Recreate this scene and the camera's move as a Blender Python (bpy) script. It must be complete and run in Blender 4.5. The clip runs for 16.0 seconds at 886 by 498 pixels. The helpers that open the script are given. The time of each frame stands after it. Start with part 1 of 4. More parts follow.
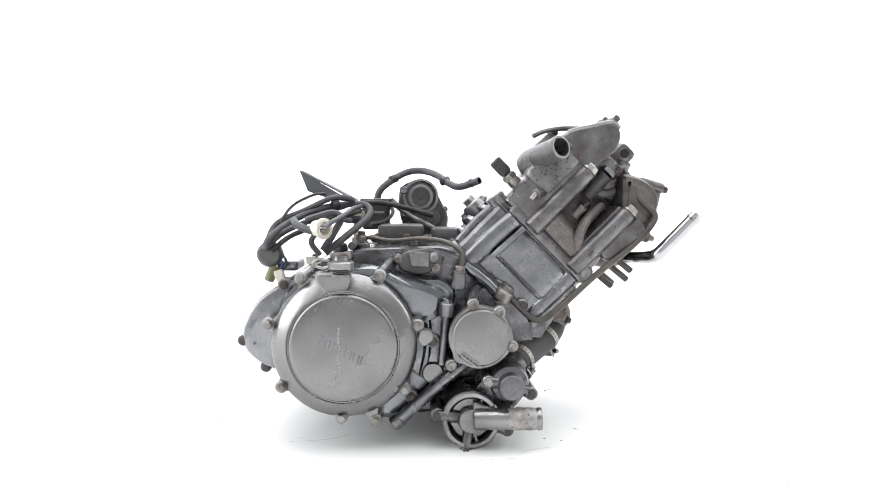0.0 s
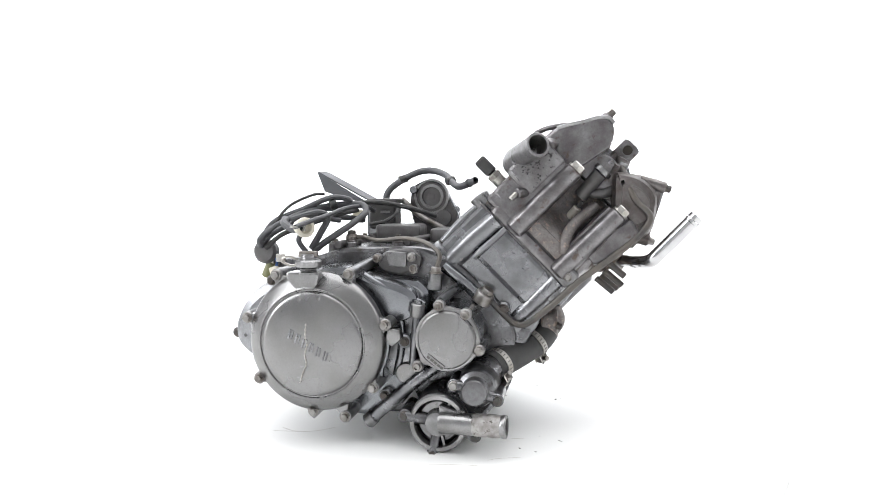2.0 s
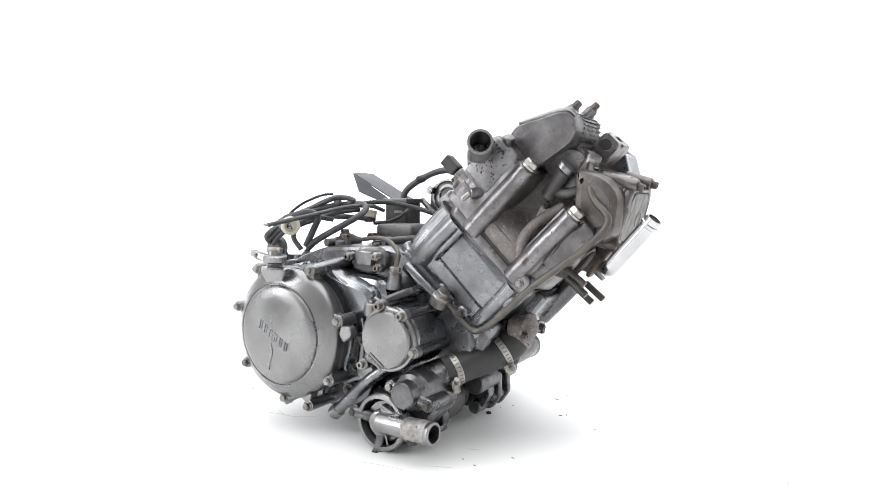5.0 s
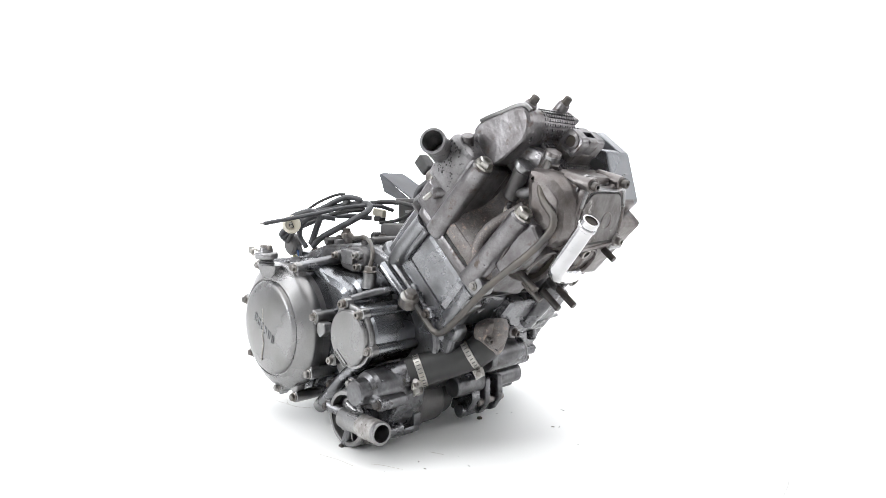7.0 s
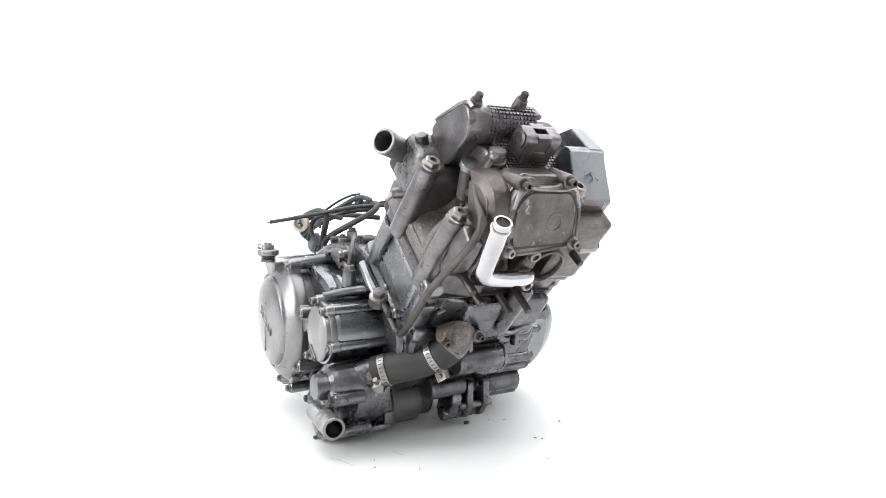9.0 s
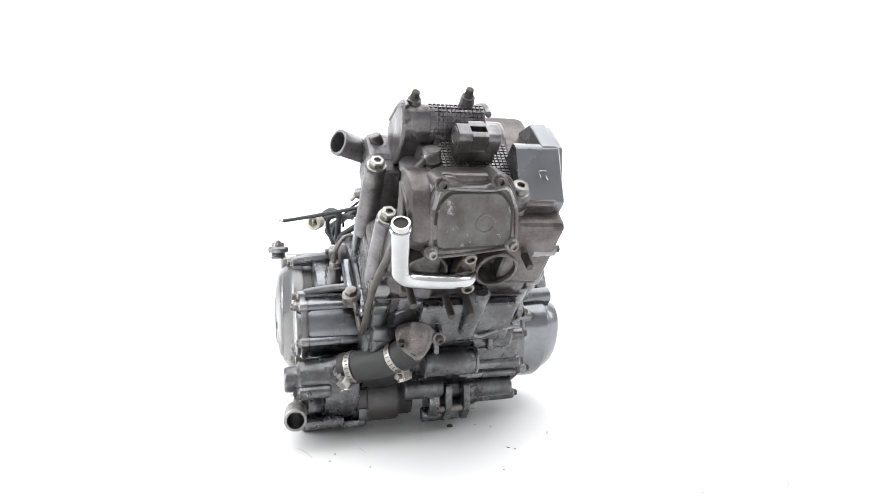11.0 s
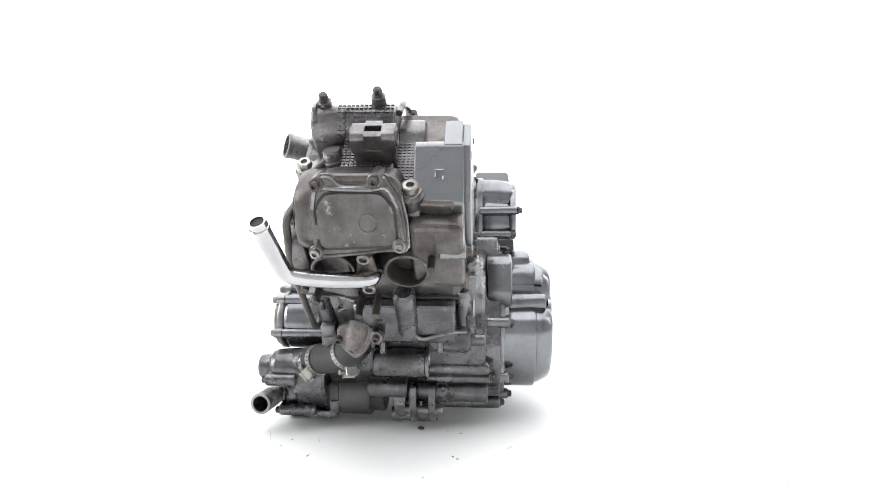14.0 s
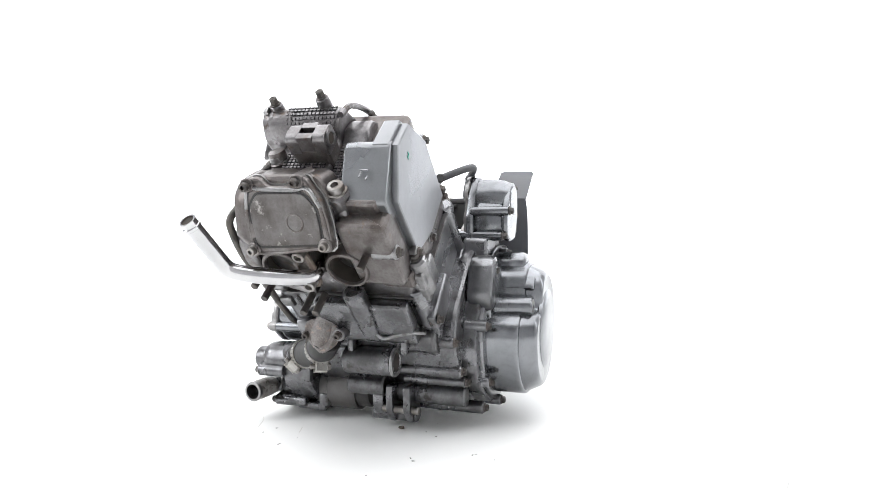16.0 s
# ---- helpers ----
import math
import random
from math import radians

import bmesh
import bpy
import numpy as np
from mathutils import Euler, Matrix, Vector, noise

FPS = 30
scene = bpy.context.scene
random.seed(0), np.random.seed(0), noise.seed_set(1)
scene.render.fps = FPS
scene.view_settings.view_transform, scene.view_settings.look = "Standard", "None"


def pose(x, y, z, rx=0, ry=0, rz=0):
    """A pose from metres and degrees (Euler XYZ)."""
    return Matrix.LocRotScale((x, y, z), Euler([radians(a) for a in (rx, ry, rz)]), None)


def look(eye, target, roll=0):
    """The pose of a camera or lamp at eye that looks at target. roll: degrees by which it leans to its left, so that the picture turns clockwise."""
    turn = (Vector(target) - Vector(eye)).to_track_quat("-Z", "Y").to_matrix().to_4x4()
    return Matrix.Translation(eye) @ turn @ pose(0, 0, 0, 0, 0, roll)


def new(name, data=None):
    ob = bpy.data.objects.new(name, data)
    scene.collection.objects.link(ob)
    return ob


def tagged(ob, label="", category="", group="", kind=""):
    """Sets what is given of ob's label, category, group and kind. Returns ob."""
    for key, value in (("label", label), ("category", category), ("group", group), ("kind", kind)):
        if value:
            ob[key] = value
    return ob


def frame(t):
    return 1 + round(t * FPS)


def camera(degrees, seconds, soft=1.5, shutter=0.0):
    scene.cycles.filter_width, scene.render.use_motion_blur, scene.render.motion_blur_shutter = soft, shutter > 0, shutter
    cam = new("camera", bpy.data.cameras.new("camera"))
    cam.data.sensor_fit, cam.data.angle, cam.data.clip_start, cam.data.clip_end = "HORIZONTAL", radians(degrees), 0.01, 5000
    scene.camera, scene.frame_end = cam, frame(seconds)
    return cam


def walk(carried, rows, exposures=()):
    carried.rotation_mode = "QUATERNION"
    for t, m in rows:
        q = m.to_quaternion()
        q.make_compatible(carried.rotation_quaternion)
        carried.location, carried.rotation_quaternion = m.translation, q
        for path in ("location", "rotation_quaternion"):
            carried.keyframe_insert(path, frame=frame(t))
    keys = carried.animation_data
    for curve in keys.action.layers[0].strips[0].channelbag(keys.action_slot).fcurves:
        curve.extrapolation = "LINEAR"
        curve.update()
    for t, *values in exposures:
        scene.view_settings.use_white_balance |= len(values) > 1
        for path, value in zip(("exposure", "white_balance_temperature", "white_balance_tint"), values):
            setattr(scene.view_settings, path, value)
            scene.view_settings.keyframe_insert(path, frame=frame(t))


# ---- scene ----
cam = camera(68.2, 16.0, soft=0.5)
EYE = pose(0.0, -1.024, 0.3276, 85.588, 0.065, -1.969)
walk(cam, [(0.0, EYE), (16.0, EYE)])

# ---------------------------------------------------------------- light
scene.view_settings.exposure = 0.0
world = bpy.data.worlds.new("studio_air")
scene.world = world
world.use_nodes = True
world.node_tree.nodes["Background"].inputs[0].default_value = (0.95, 0.97, 1.0, 1)
world.node_tree.nodes["Background"].inputs[1].default_value = 0.3


def softbox(name, eye, target, sx, sy, watts, colour=(1, 1, 1)):
    lamp = bpy.data.lights.new(name, "AREA")
    lamp.shape, lamp.size, lamp.size_y = "RECTANGLE", sx, sy
    lamp.energy, lamp.color = watts, colour
    ob = new(name, lamp)
    ob.matrix_world = look(eye, target)
    return ob


softbox("softbox_top", (0.0, 0.25, 2.2), (0, 0.0, 0), 3.4, 3.4, 84, (0.985, 0.99, 1))
softbox("softbox_left", (-2.0, -0.7, 1.2), (0, 0, 0.25), 0.7, 1.7, 32, (0.96, 0.98, 1))
softbox("softbox_right", (2.0, -0.2, 1.3), (0, 0, 0.25), 0.5, 1.5, 12, (0.99, 0.99, 1))


# ---------------------------------------------------------------- materials
def material(name, base, rough=0.5, metal=0.0, second=None, grain=120.0, mix=0.35, bump=0.15, blotch=14.0,
             stain=None, stain_at=0.6, stain_scale=22.0, emit=0.0, coat=0.0, wavy=45.0, speck=0.0):
    """A base colour that drifts towards a second one in blotches, with fine grain, relief and optional stains."""
    m = bpy.data.materials.new(name)
    m.use_nodes = True
    nt = m.node_tree
    bsdf = nt.nodes["Principled BSDF"]
    tc = nt.nodes.new("ShaderNodeTexCoord")

    def noise_node(scale, detail=4.0):
        n = nt.nodes.new("ShaderNodeTexNoise")
        n.inputs["Scale"].default_value = scale
        n.inputs["Detail"].default_value = detail
        nt.links.new(tc.outputs["Object"], n.inputs["Vector"])
        return n

    def ramp(src, a, b):
        r = nt.nodes.new("ShaderNodeMapRange")
        r.inputs["From Min"].default_value, r.inputs["From Max"].default_value = a, b
        nt.links.new(src, r.inputs["Value"])
        return r.outputs["Result"]

    def blend(fac, a, b):
        x = nt.nodes.new("ShaderNodeMix")
        x.data_type = "RGBA"
        nt.links.new(fac, x.inputs["Factor"])
        for sock, v in ((x.inputs[6], a), (x.inputs[7], b)):
            if isinstance(v, tuple):
                sock.default_value = (*v, 1)
            else:
                nt.links.new(v, sock)
        return x.outputs[2]

    second = second or tuple(c * 0.7 for c in base)
    big = noise_node(blotch)
    fine = noise_node(grain, 3.0)
    scaled = nt.nodes.new("ShaderNodeMath")
    scaled.operation = "MULTIPLY"
    nt.links.new(ramp(big.outputs["Fac"], 0.35, 0.7), scaled.inputs[0])
    scaled.inputs[1].default_value = min(1.0, mix * 2)
    colour = blend(scaled.outputs[0], base, second)
    grit = nt.nodes.new("ShaderNodeMath")
    grit.operation = "MULTIPLY"
    nt.links.new(ramp(fine.outputs["Fac"], 0.45, 0.75), grit.inputs[0])
    grit.inputs[1].default_value = mix * 0.6
    colour = blend(grit.outputs[0], colour, second)
    if speck:
        dots = noise_node(620.0, 2.0)
        for lo_, hi_, tone in ((0.56, 0.66, tuple(c * 0.35 for c in base)), (0.4, 0.3, tuple(min(0.8, c * 1.5 + 0.02) for c in base))):
            part_of = nt.nodes.new("ShaderNodeMath")
            part_of.operation = "MULTIPLY"
            nt.links.new(ramp(dots.outputs["Fac"], lo_, hi_), part_of.inputs[0])
            part_of.inputs[1].default_value = speck
            colour = blend(part_of.outputs[0], colour, tone)
    rough_src = ramp(big.outputs["Fac"], 0.2, 0.8)
    rr = nt.nodes.new("ShaderNodeMapRange")
    nt.links.new(rough_src, rr.inputs["Value"])
    rr.inputs["To Min"].default_value, rr.inputs["To Max"].default_value = max(0.03, rough - 0.07), min(1, rough + 0.1)
    if stain:
        spots = noise_node(stain_scale, 8.0)
        spots.inputs["Roughness"].default_value = 0.68
        mask = ramp(spots.outputs["Fac"], stain_at, stain_at + 0.08)
        colour = blend(mask, colour, stain)
        inv = nt.nodes.new("ShaderNodeMath")
        inv.operation = "MULTIPLY_ADD"
        nt.links.new(mask, inv.inputs[0])
        inv.inputs[1].default_value, inv.inputs[2].default_value = -metal * 0.85, metal
        nt.links.new(inv.outputs[0], bsdf.inputs["Metallic"])
    else:
        bsdf.inputs["Metallic"].default_value = metal
    nt.links.new(colour, bsdf.inputs["Base Color"])
    nt.links.new(rr.outputs["Result"], bsdf.inputs["Roughness"])
    if coat:
        bsdf.inputs["Coat Weight"].default_value = coat
    if bump:
        wave = noise_node(wavy, 2.0)
        b0 = nt.nodes.new("ShaderNodeBump")
        b0.inputs["Strength"].default_value = min(1.0, bump * 1.2)
        b0.inputs["Distance"].default_value = 0.004
        nt.links.new(wave.outputs["Fac"], b0.inputs["Height"])
        b = nt.nodes.new("ShaderNodeBump")
        b.inputs["Strength"].default_value = bump
        b.inputs["Distance"].default_value = 0.0006
        nt.links.new(fine.outputs["Fac"], b.inputs["Height"])
        nt.links.new(b0.outputs["Normal"], b.inputs["Normal"])
        nt.links.new(b.outputs["Normal"], bsdf.inputs["Normal"])
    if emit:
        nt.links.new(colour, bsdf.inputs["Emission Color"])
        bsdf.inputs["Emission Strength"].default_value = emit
    return m


CAST = material("cast_aluminium", (0.31, 0.308, 0.312), 0.3, 0.92, (0.14, 0.138, 0.139), mix=0.55, bump=0.22, blotch=34, grain=260,
                stain=(0.055, 0.05, 0.045), stain_at=0.61, stain_scale=60, speck=0.12)
SATIN = material("satin_aluminium", (0.34, 0.338, 0.34), 0.3, 0.95, (0.19, 0.185, 0.182), mix=0.5, bump=0.06, blotch=16, grain=300,
                 stain=(0.1, 0.09, 0.082), stain_at=0.66, stain_scale=80, speck=0.2)
GREY = material("grey_painted_case", (0.275, 0.278, 0.29), 0.27, 0.88, (0.145, 0.145, 0.15), mix=0.5, bump=0.13, blotch=26, grain=240,
                stain=(0.055, 0.05, 0.048), stain_at=0.63, stain_scale=50, speck=0.1)
BRUSHED = material("turned_aluminium", (0.25, 0.248, 0.25), 0.28, 0.95, (0.2, 0.196, 0.193), mix=0.5, bump=0.05, blotch=18, grain=300,
                   stain=(0.13, 0.115, 0.105), stain_at=0.67, stain_scale=75, speck=0.1)
ring_way = BRUSHED.node_tree.nodes.new("ShaderNodeTangent")
ring_way.direction_type, ring_way.axis = "RADIAL", "Y"
brushed_bsdf = BRUSHED.node_tree.nodes["Principled BSDF"]
BRUSHED.node_tree.links.new(ring_way.outputs["Tangent"], brushed_bsdf.inputs["Tangent"])
brushed_bsdf.inputs["Anisotropic"].default_value = 0.7
GLOSS = material("polished_grey_case", (0.25, 0.258, 0.272), 0.22, 0.95, (0.13, 0.133, 0.14), mix=0.4, bump=0.05, blotch=14,
                 stain=(0.06, 0.056, 0.052), stain_at=0.72, stain_scale=30)
DIRTY = material("dirty_head_casting", (0.23, 0.223, 0.228), 0.31, 0.85, (0.1, 0.092, 0.092), mix=0.65, bump=0.32, blotch=34, grain=260,
                 stain=(0.075, 0.055, 0.044), stain_at=0.57, stain_scale=52, speck=0.15)
RUSTY = material("corroded_flank", (0.235, 0.222, 0.218), 0.58, 0.5, (0.12, 0.1, 0.09), mix=0.6, bump=0.7, blotch=30, grain=220,
                 stain=(0.3, 0.235, 0.2), stain_at=0.56, stain_scale=150, speck=0.5)
PALE = material("pale_grey_enamel", (0.25, 0.258, 0.272), 0.27, 0.8, (0.19, 0.193, 0.2), mix=0.35, bump=0.07, blotch=11,
                stain=(0.12, 0.1, 0.085), stain_at=0.72, stain_scale=28, speck=0.08)
PITTED = material("pitted_casting", (0.27, 0.265, 0.27), 0.4, 0.75, (0.15, 0.144, 0.145), mix=0.5, bump=0.4, blotch=30, grain=260,
                  stain=(0.02, 0.019, 0.018), stain_at=0.585, stain_scale=170, speck=0.15)
WORN = material("worn_tappet_face", (0.155, 0.148, 0.148), 0.38, 0.75, (0.075, 0.066, 0.062), mix=0.7, bump=0.45, blotch=34, grain=240,
                stain=(0.3, 0.285, 0.275), stain_at=0.565, stain_scale=60, speck=0.12)
BLACKGAP = material("gasket_black", (0.03, 0.03, 0.03), 0.7, 0.0, (0.045, 0.042, 0.04), mix=0.4, bump=0.1)
PIPEM = material("grimy_steel_pipe", (0.08, 0.078, 0.076), 0.4, 0.6, (0.13, 0.115, 0.1), mix=0.5, bump=0.2, blotch=40)
DARK = material("dark_casting", (0.15, 0.147, 0.15), 0.45, 0.55, (0.08, 0.075, 0.072), mix=0.5, bump=0.3, speck=0.1)
OILY = material("oily_front_casting", (0.205, 0.206, 0.215), 0.27, 0.88, (0.09, 0.088, 0.09), mix=0.6, bump=0.2, blotch=30, grain=240,
                stain=(0.04, 0.036, 0.033), stain_at=0.58, stain_scale=46, speck=0.1)
# Exhaust side soot; in the spark plug well its dark tone includes shade.
SOOTY = material("sooty_casting_and_well_shade", (0.175, 0.163, 0.16), 0.36, 0.75, (0.075, 0.062, 0.056), mix=0.65, bump=0.35, blotch=36, grain=260,
                 stain=(0.11, 0.075, 0.055), stain_at=0.6, stain_scale=60, speck=0.16)
STEEL = material("bolt_steel", (0.33, 0.32, 0.31), 0.4, 0.9, (0.16, 0.14, 0.125), mix=0.5, bump=0.2, blotch=60)
BLACKBOLT = material("dark_bolt", (0.075, 0.072, 0.07), 0.42, 0.75, (0.11, 0.095, 0.085), mix=0.5, bump=0.2, blotch=60)
ZINC = material("bright_zinc", (0.44, 0.43, 0.41), 0.34, 1.0, (0.3, 0.28, 0.25), mix=0.45, bump=0.15, blotch=60, speck=0.3)
CHROME = material("chrome", (0.45, 0.45, 0.463), 0.14, 1.0, (0.75, 0.74, 0.73), mix=0.2, bump=0.0)
RUBBER = material("black_rubber", (0.025, 0.025, 0.026), 0.55, 0.0, (0.04, 0.038, 0.036), mix=0.4, bump=0.25)
WIRE = material("grey_black_sleeve", (0.06, 0.061, 0.066), 0.5, 0.0, (0.075, 0.075, 0.08), mix=0.4, bump=0.2)
# Near black: soot in the ports; elsewhere the shade of a hole, coloured in.
BOREMAT = material("sooty_shaded_bore", (0.035, 0.03, 0.028), 0.7, 0.2, (0.06, 0.05, 0.04), mix=0.5, bump=0.3)
WHITEPL = material("white_plastic", (0.78, 0.75, 0.66), 0.45, 0.0, (0.62, 0.57, 0.46), mix=0.4, bump=0.1)
BLUEWIRE = material("blue_wire", (0.06, 0.13, 0.32), 0.45, 0.0, mix=0.3, bump=0.0)
GREENINK = material("green_ink", (0.03, 0.35, 0.25), 0.5, 0.0, mix=0.2, bump=0.0)
BLACKPAINT = material("black_painted_plate", (0.08, 0.083, 0.092), 0.6, 0.0, (0.08, 0.08, 0.085), mix=0.3, bump=0.1)
WHITE = material("white_paper_sweep", (0.88, 0.88, 0.87), 0.75, 0.0, (0.84, 0.84, 0.82), mix=0.25, bump=0.05, grain=400, blotch=3)
WALLM = material("painted_wall", (0.69, 0.69, 0.695), 0.8, 0.0, (0.64, 0.64, 0.645), mix=0.3, bump=0.08, blotch=1.5)
# The emission is added so that the plain backdrop reads pure white.
GLOWM = material("glowing_backdrop", (0.97, 0.98, 1.0), 0.9, 0.0, (0.95, 0.96, 0.98), mix=0.2, bump=0.0, blotch=0.6, emit=1.05)
SCRATCHM = material("table_scratch", (0.5, 0.47, 0.43), 0.8, 0.0, (0.6, 0.57, 0.52), mix=0.5, bump=0.0)
CRUMBM = material("dark_crumb", (0.05, 0.04, 0.035), 0.8, 0.0, (0.1, 0.08, 0.06), mix=0.5, bump=0.2)

# ---------------------------------------------------------------- mesh tools (millimetres in, metres out)
MM = 0.001
A45 = math.sqrt(0.5)


def V(*p):
    return Vector(p)


def part(name, bm, mat, parent=None, label="", smooth=32):
    me = bpy.data.meshes.new(name)
    bmesh.ops.recalc_face_normals(bm, faces=bm.faces)
    bmesh.ops.scale(bm, vec=(MM, MM, MM), verts=bm.verts)
    for f in bm.faces:
        f.smooth = True
    areas = {f.index: f.calc_area() for f in bm.faces} if not bm.faces.index_update() else {}
    for e in bm.edges:
        if len(e.link_faces) == 2:
            a, b = (areas[f.index] for f in e.link_faces)
            turn = e.calc_face_angle(0)
            if turn > radians(smooth) or (turn > radians(7) and max(a, b) > 5 * min(a, b)):
                e.smooth = False
    bm.to_mesh(me)
    bm.free()
    me.materials.append(mat)
    ob = new(name, me)
    if parent is not None:
        ob.parent = parent
    if label:
        ob["label"] = label
    return ob


def join(*bms):
    """Several bmeshes as one."""
    out = bmesh.new()
    for b in bms:
        me = bpy.data.meshes.new("tmp")
        b.to_mesh(me)
        b.free()
        out.from_mesh(me)
        bpy.data.meshes.remove(me)
    return out


def basis(axis):
    z = Vector(axis).normalized()
    x = z.orthogonal().normalized()
    if abs(z.y) > 0.9:
        x = V(1, 0, 0)
        x = (x - z * x.dot(z)).normalized()
    return x, z.cross(x), z


def spin(profile, at, axis, seg=32):
    """A turned body: rows of (radius, height along the axis)."""
    bm = bmesh.new()
    x, y, z = basis(axis)
    at = Vector(at)
    rings = []
    for r, h in profile:
        if r <= 0.001:
            rings.append([bm.verts.new(at + z * h)])
        else:
            rings.append([bm.verts.new(at + z * h + (x * math.cos(a) + y * math.sin(a)) * r)
                          for a in (2 * math.pi * i / seg for i in range(seg))])
    for a, b in zip(rings, rings[1:]):
        for i in range(seg):
            j = (i + 1) % seg
            if len(a) == 1 and len(b) > 1:
                bm.faces.new((a[0], b[i], b[j]))
            elif len(b) == 1 and len(a) > 1:
                bm.faces.new((a[i], a[j], b[0]))
            elif len(a) > 1:
                bm.faces.new((a[i], a[j], b[j], b[i]))
    return bm


def rod(p0, p1, r0, r1=None, seg=24, edge=1.2):
    """A solid round bar with softened ends."""
    p0, p1 = Vector(p0), Vector(p1)
    r1 = r0 if r1 is None else r1
    n = (p1 - p0).length
    e = min(edge, r0 * 0.4, r1 * 0.4, n * 0.4)
    return spin([(0, 0), (r0 - e, 0), (r0, e), (r1, n - e), (r1 - e, n), (0, n)], p0, p1 - p0, seg)


def pipe_end(p0, p1, r, wall=2.5, seg=28, lip=0.0):
    """An open pipe from p0 to p1, with a dark bore."""
    p0, p1 = Vector(p0), Vector(p1)
    n = (p1 - p0).length
    prof = [(r * 0.98, 0), (r, 2), (r, n - 7), (r + lip, n - 5), (r + lip, n - 1), (r + lip - 0.8, n), (r - wall, n), (r - wall, n * 0.25), (0, n * 0.25)]
    return spin(prof, p0, p1 - p0, seg)


def slab(outline, lo, hi, frame_=None, edge=3.0, steps=2, top=1.0):
    """A closed outline (a, b) pushed from depth lo to hi with bevelled edges; frame_ gives the origin and the
    three directions of a, b and depth. top scales the outline at the far end (draft)."""
    o, fa, fb, fd = frame_ or SIDE
    bm = bmesh.new()
    ca = sum(p[0] for p in outline) / len(outline)
    cb = sum(p[1] for p in outline) / len(outline)

    def at(a, b, d, s=1.0):
        return o + fa * (ca + (a - ca) * s) + fb * (cb + (b - cb) * s) + fd * d

    n = len(outline)
    area = sum(outline[i][0] * outline[(i + 1) % n][1] - outline[(i + 1) % n][0] * outline[i][1] for i in range(n))
    sign = 1 if area > 0 else -1
    inward = []
    for i in range(n):
        p, q = Vector(outline[i - 1]), Vector(outline[(i + 1) % n])
        t = (q - p).normalized()
        inward.append(Vector((-t.y, t.x)) * sign)
    e = min(edge, abs(hi - lo) * 0.45)
    s = 1 if hi > lo else -1
    levels = [(e, lo), (e * 0.3, lo + s * e * 0.3), (0, lo + s * e)] if e else [(0, lo)]
    levels += [(off, hi + lo - d) for off, d in reversed(levels)]
    rings = []
    for off, d in levels:
        k = 1 + (top - 1) * (d - lo) / (hi - lo)
        rings.append([bm.verts.new(at(p[0] + w.x * off, p[1] + w.y * off, d, k)) for p, w in zip(outline, inward)])
    for ra, rb in zip(rings, rings[1:]):
        for i in range(n):
            j = (i + 1) % n
            bm.faces.new((ra[i], rb[i], rb[j], ra[j]))
    bm.faces.new(rings[0])
    bm.faces.new(rings[-1][::-1])
    return bm


def rounded(outline, r=8.0, steps=3):
    """The outline with its corners rounded."""
    out = []
    n = len(outline)
    for i in range(n):
        p, a, b = Vector(outline[i]), Vector(outline[i - 1]), Vector(outline[(i + 1) % n])
        da, db = (a - p), (b - p)
        k = min(r, da.length * 0.45, db.length * 0.45)
        s, e = p + da.normalized() * k, p + db.normalized() * k
        for q in range(steps + 1):
            w = q / steps
            out.append(tuple(s * (1 - w) ** 2 + p * 2 * w * (1 - w) + e * w * w))
    return out


def circle(ca, cb, r, seg=40, a0=0.0):
    return [(ca + r * math.cos(a0 + 2 * math.pi * i / seg), cb + r * math.sin(a0 + 2 * math.pi * i / seg)) for i in range(seg)]


def lobed(ca, cb, r, lobes, seg=120, grow=9.0, width=0.12):
    """A round flange outline that swells at the given angles (degrees) where bolts sit."""
    out = []
    for i in range(seg):
        a = 2 * math.pi * i / seg
        s = 0.0
        for l in lobes:
            d = (a - radians(l) + math.pi) % (2 * math.pi) - math.pi
            s = max(s, math.exp(-(d / width) ** 2))
        rr = r + grow * s
        out.append((ca + rr * math.cos(a), cb + rr * math.sin(a)))
    return out


def smooth_path(points, steps=8):
    pts = [Vector(p) for p in points]
    ext = [pts[0] * 2 - pts[1]] + pts + [pts[-1] * 2 - pts[-2]]
    out = []
    for i in range(1, len(ext) - 2):
        p0, p1, p2, p3 = ext[i - 1:i + 3]
        for q in range(steps):
            t = q / steps
            out.append(0.5 * (2 * p1 + (p2 - p0) * t + (2 * p0 - 5 * p1 + 4 * p2 - p3) * t * t + (3 * p1 - p0 - 3 * p2 + p3) * t ** 3))
    return out + [pts[-1]]


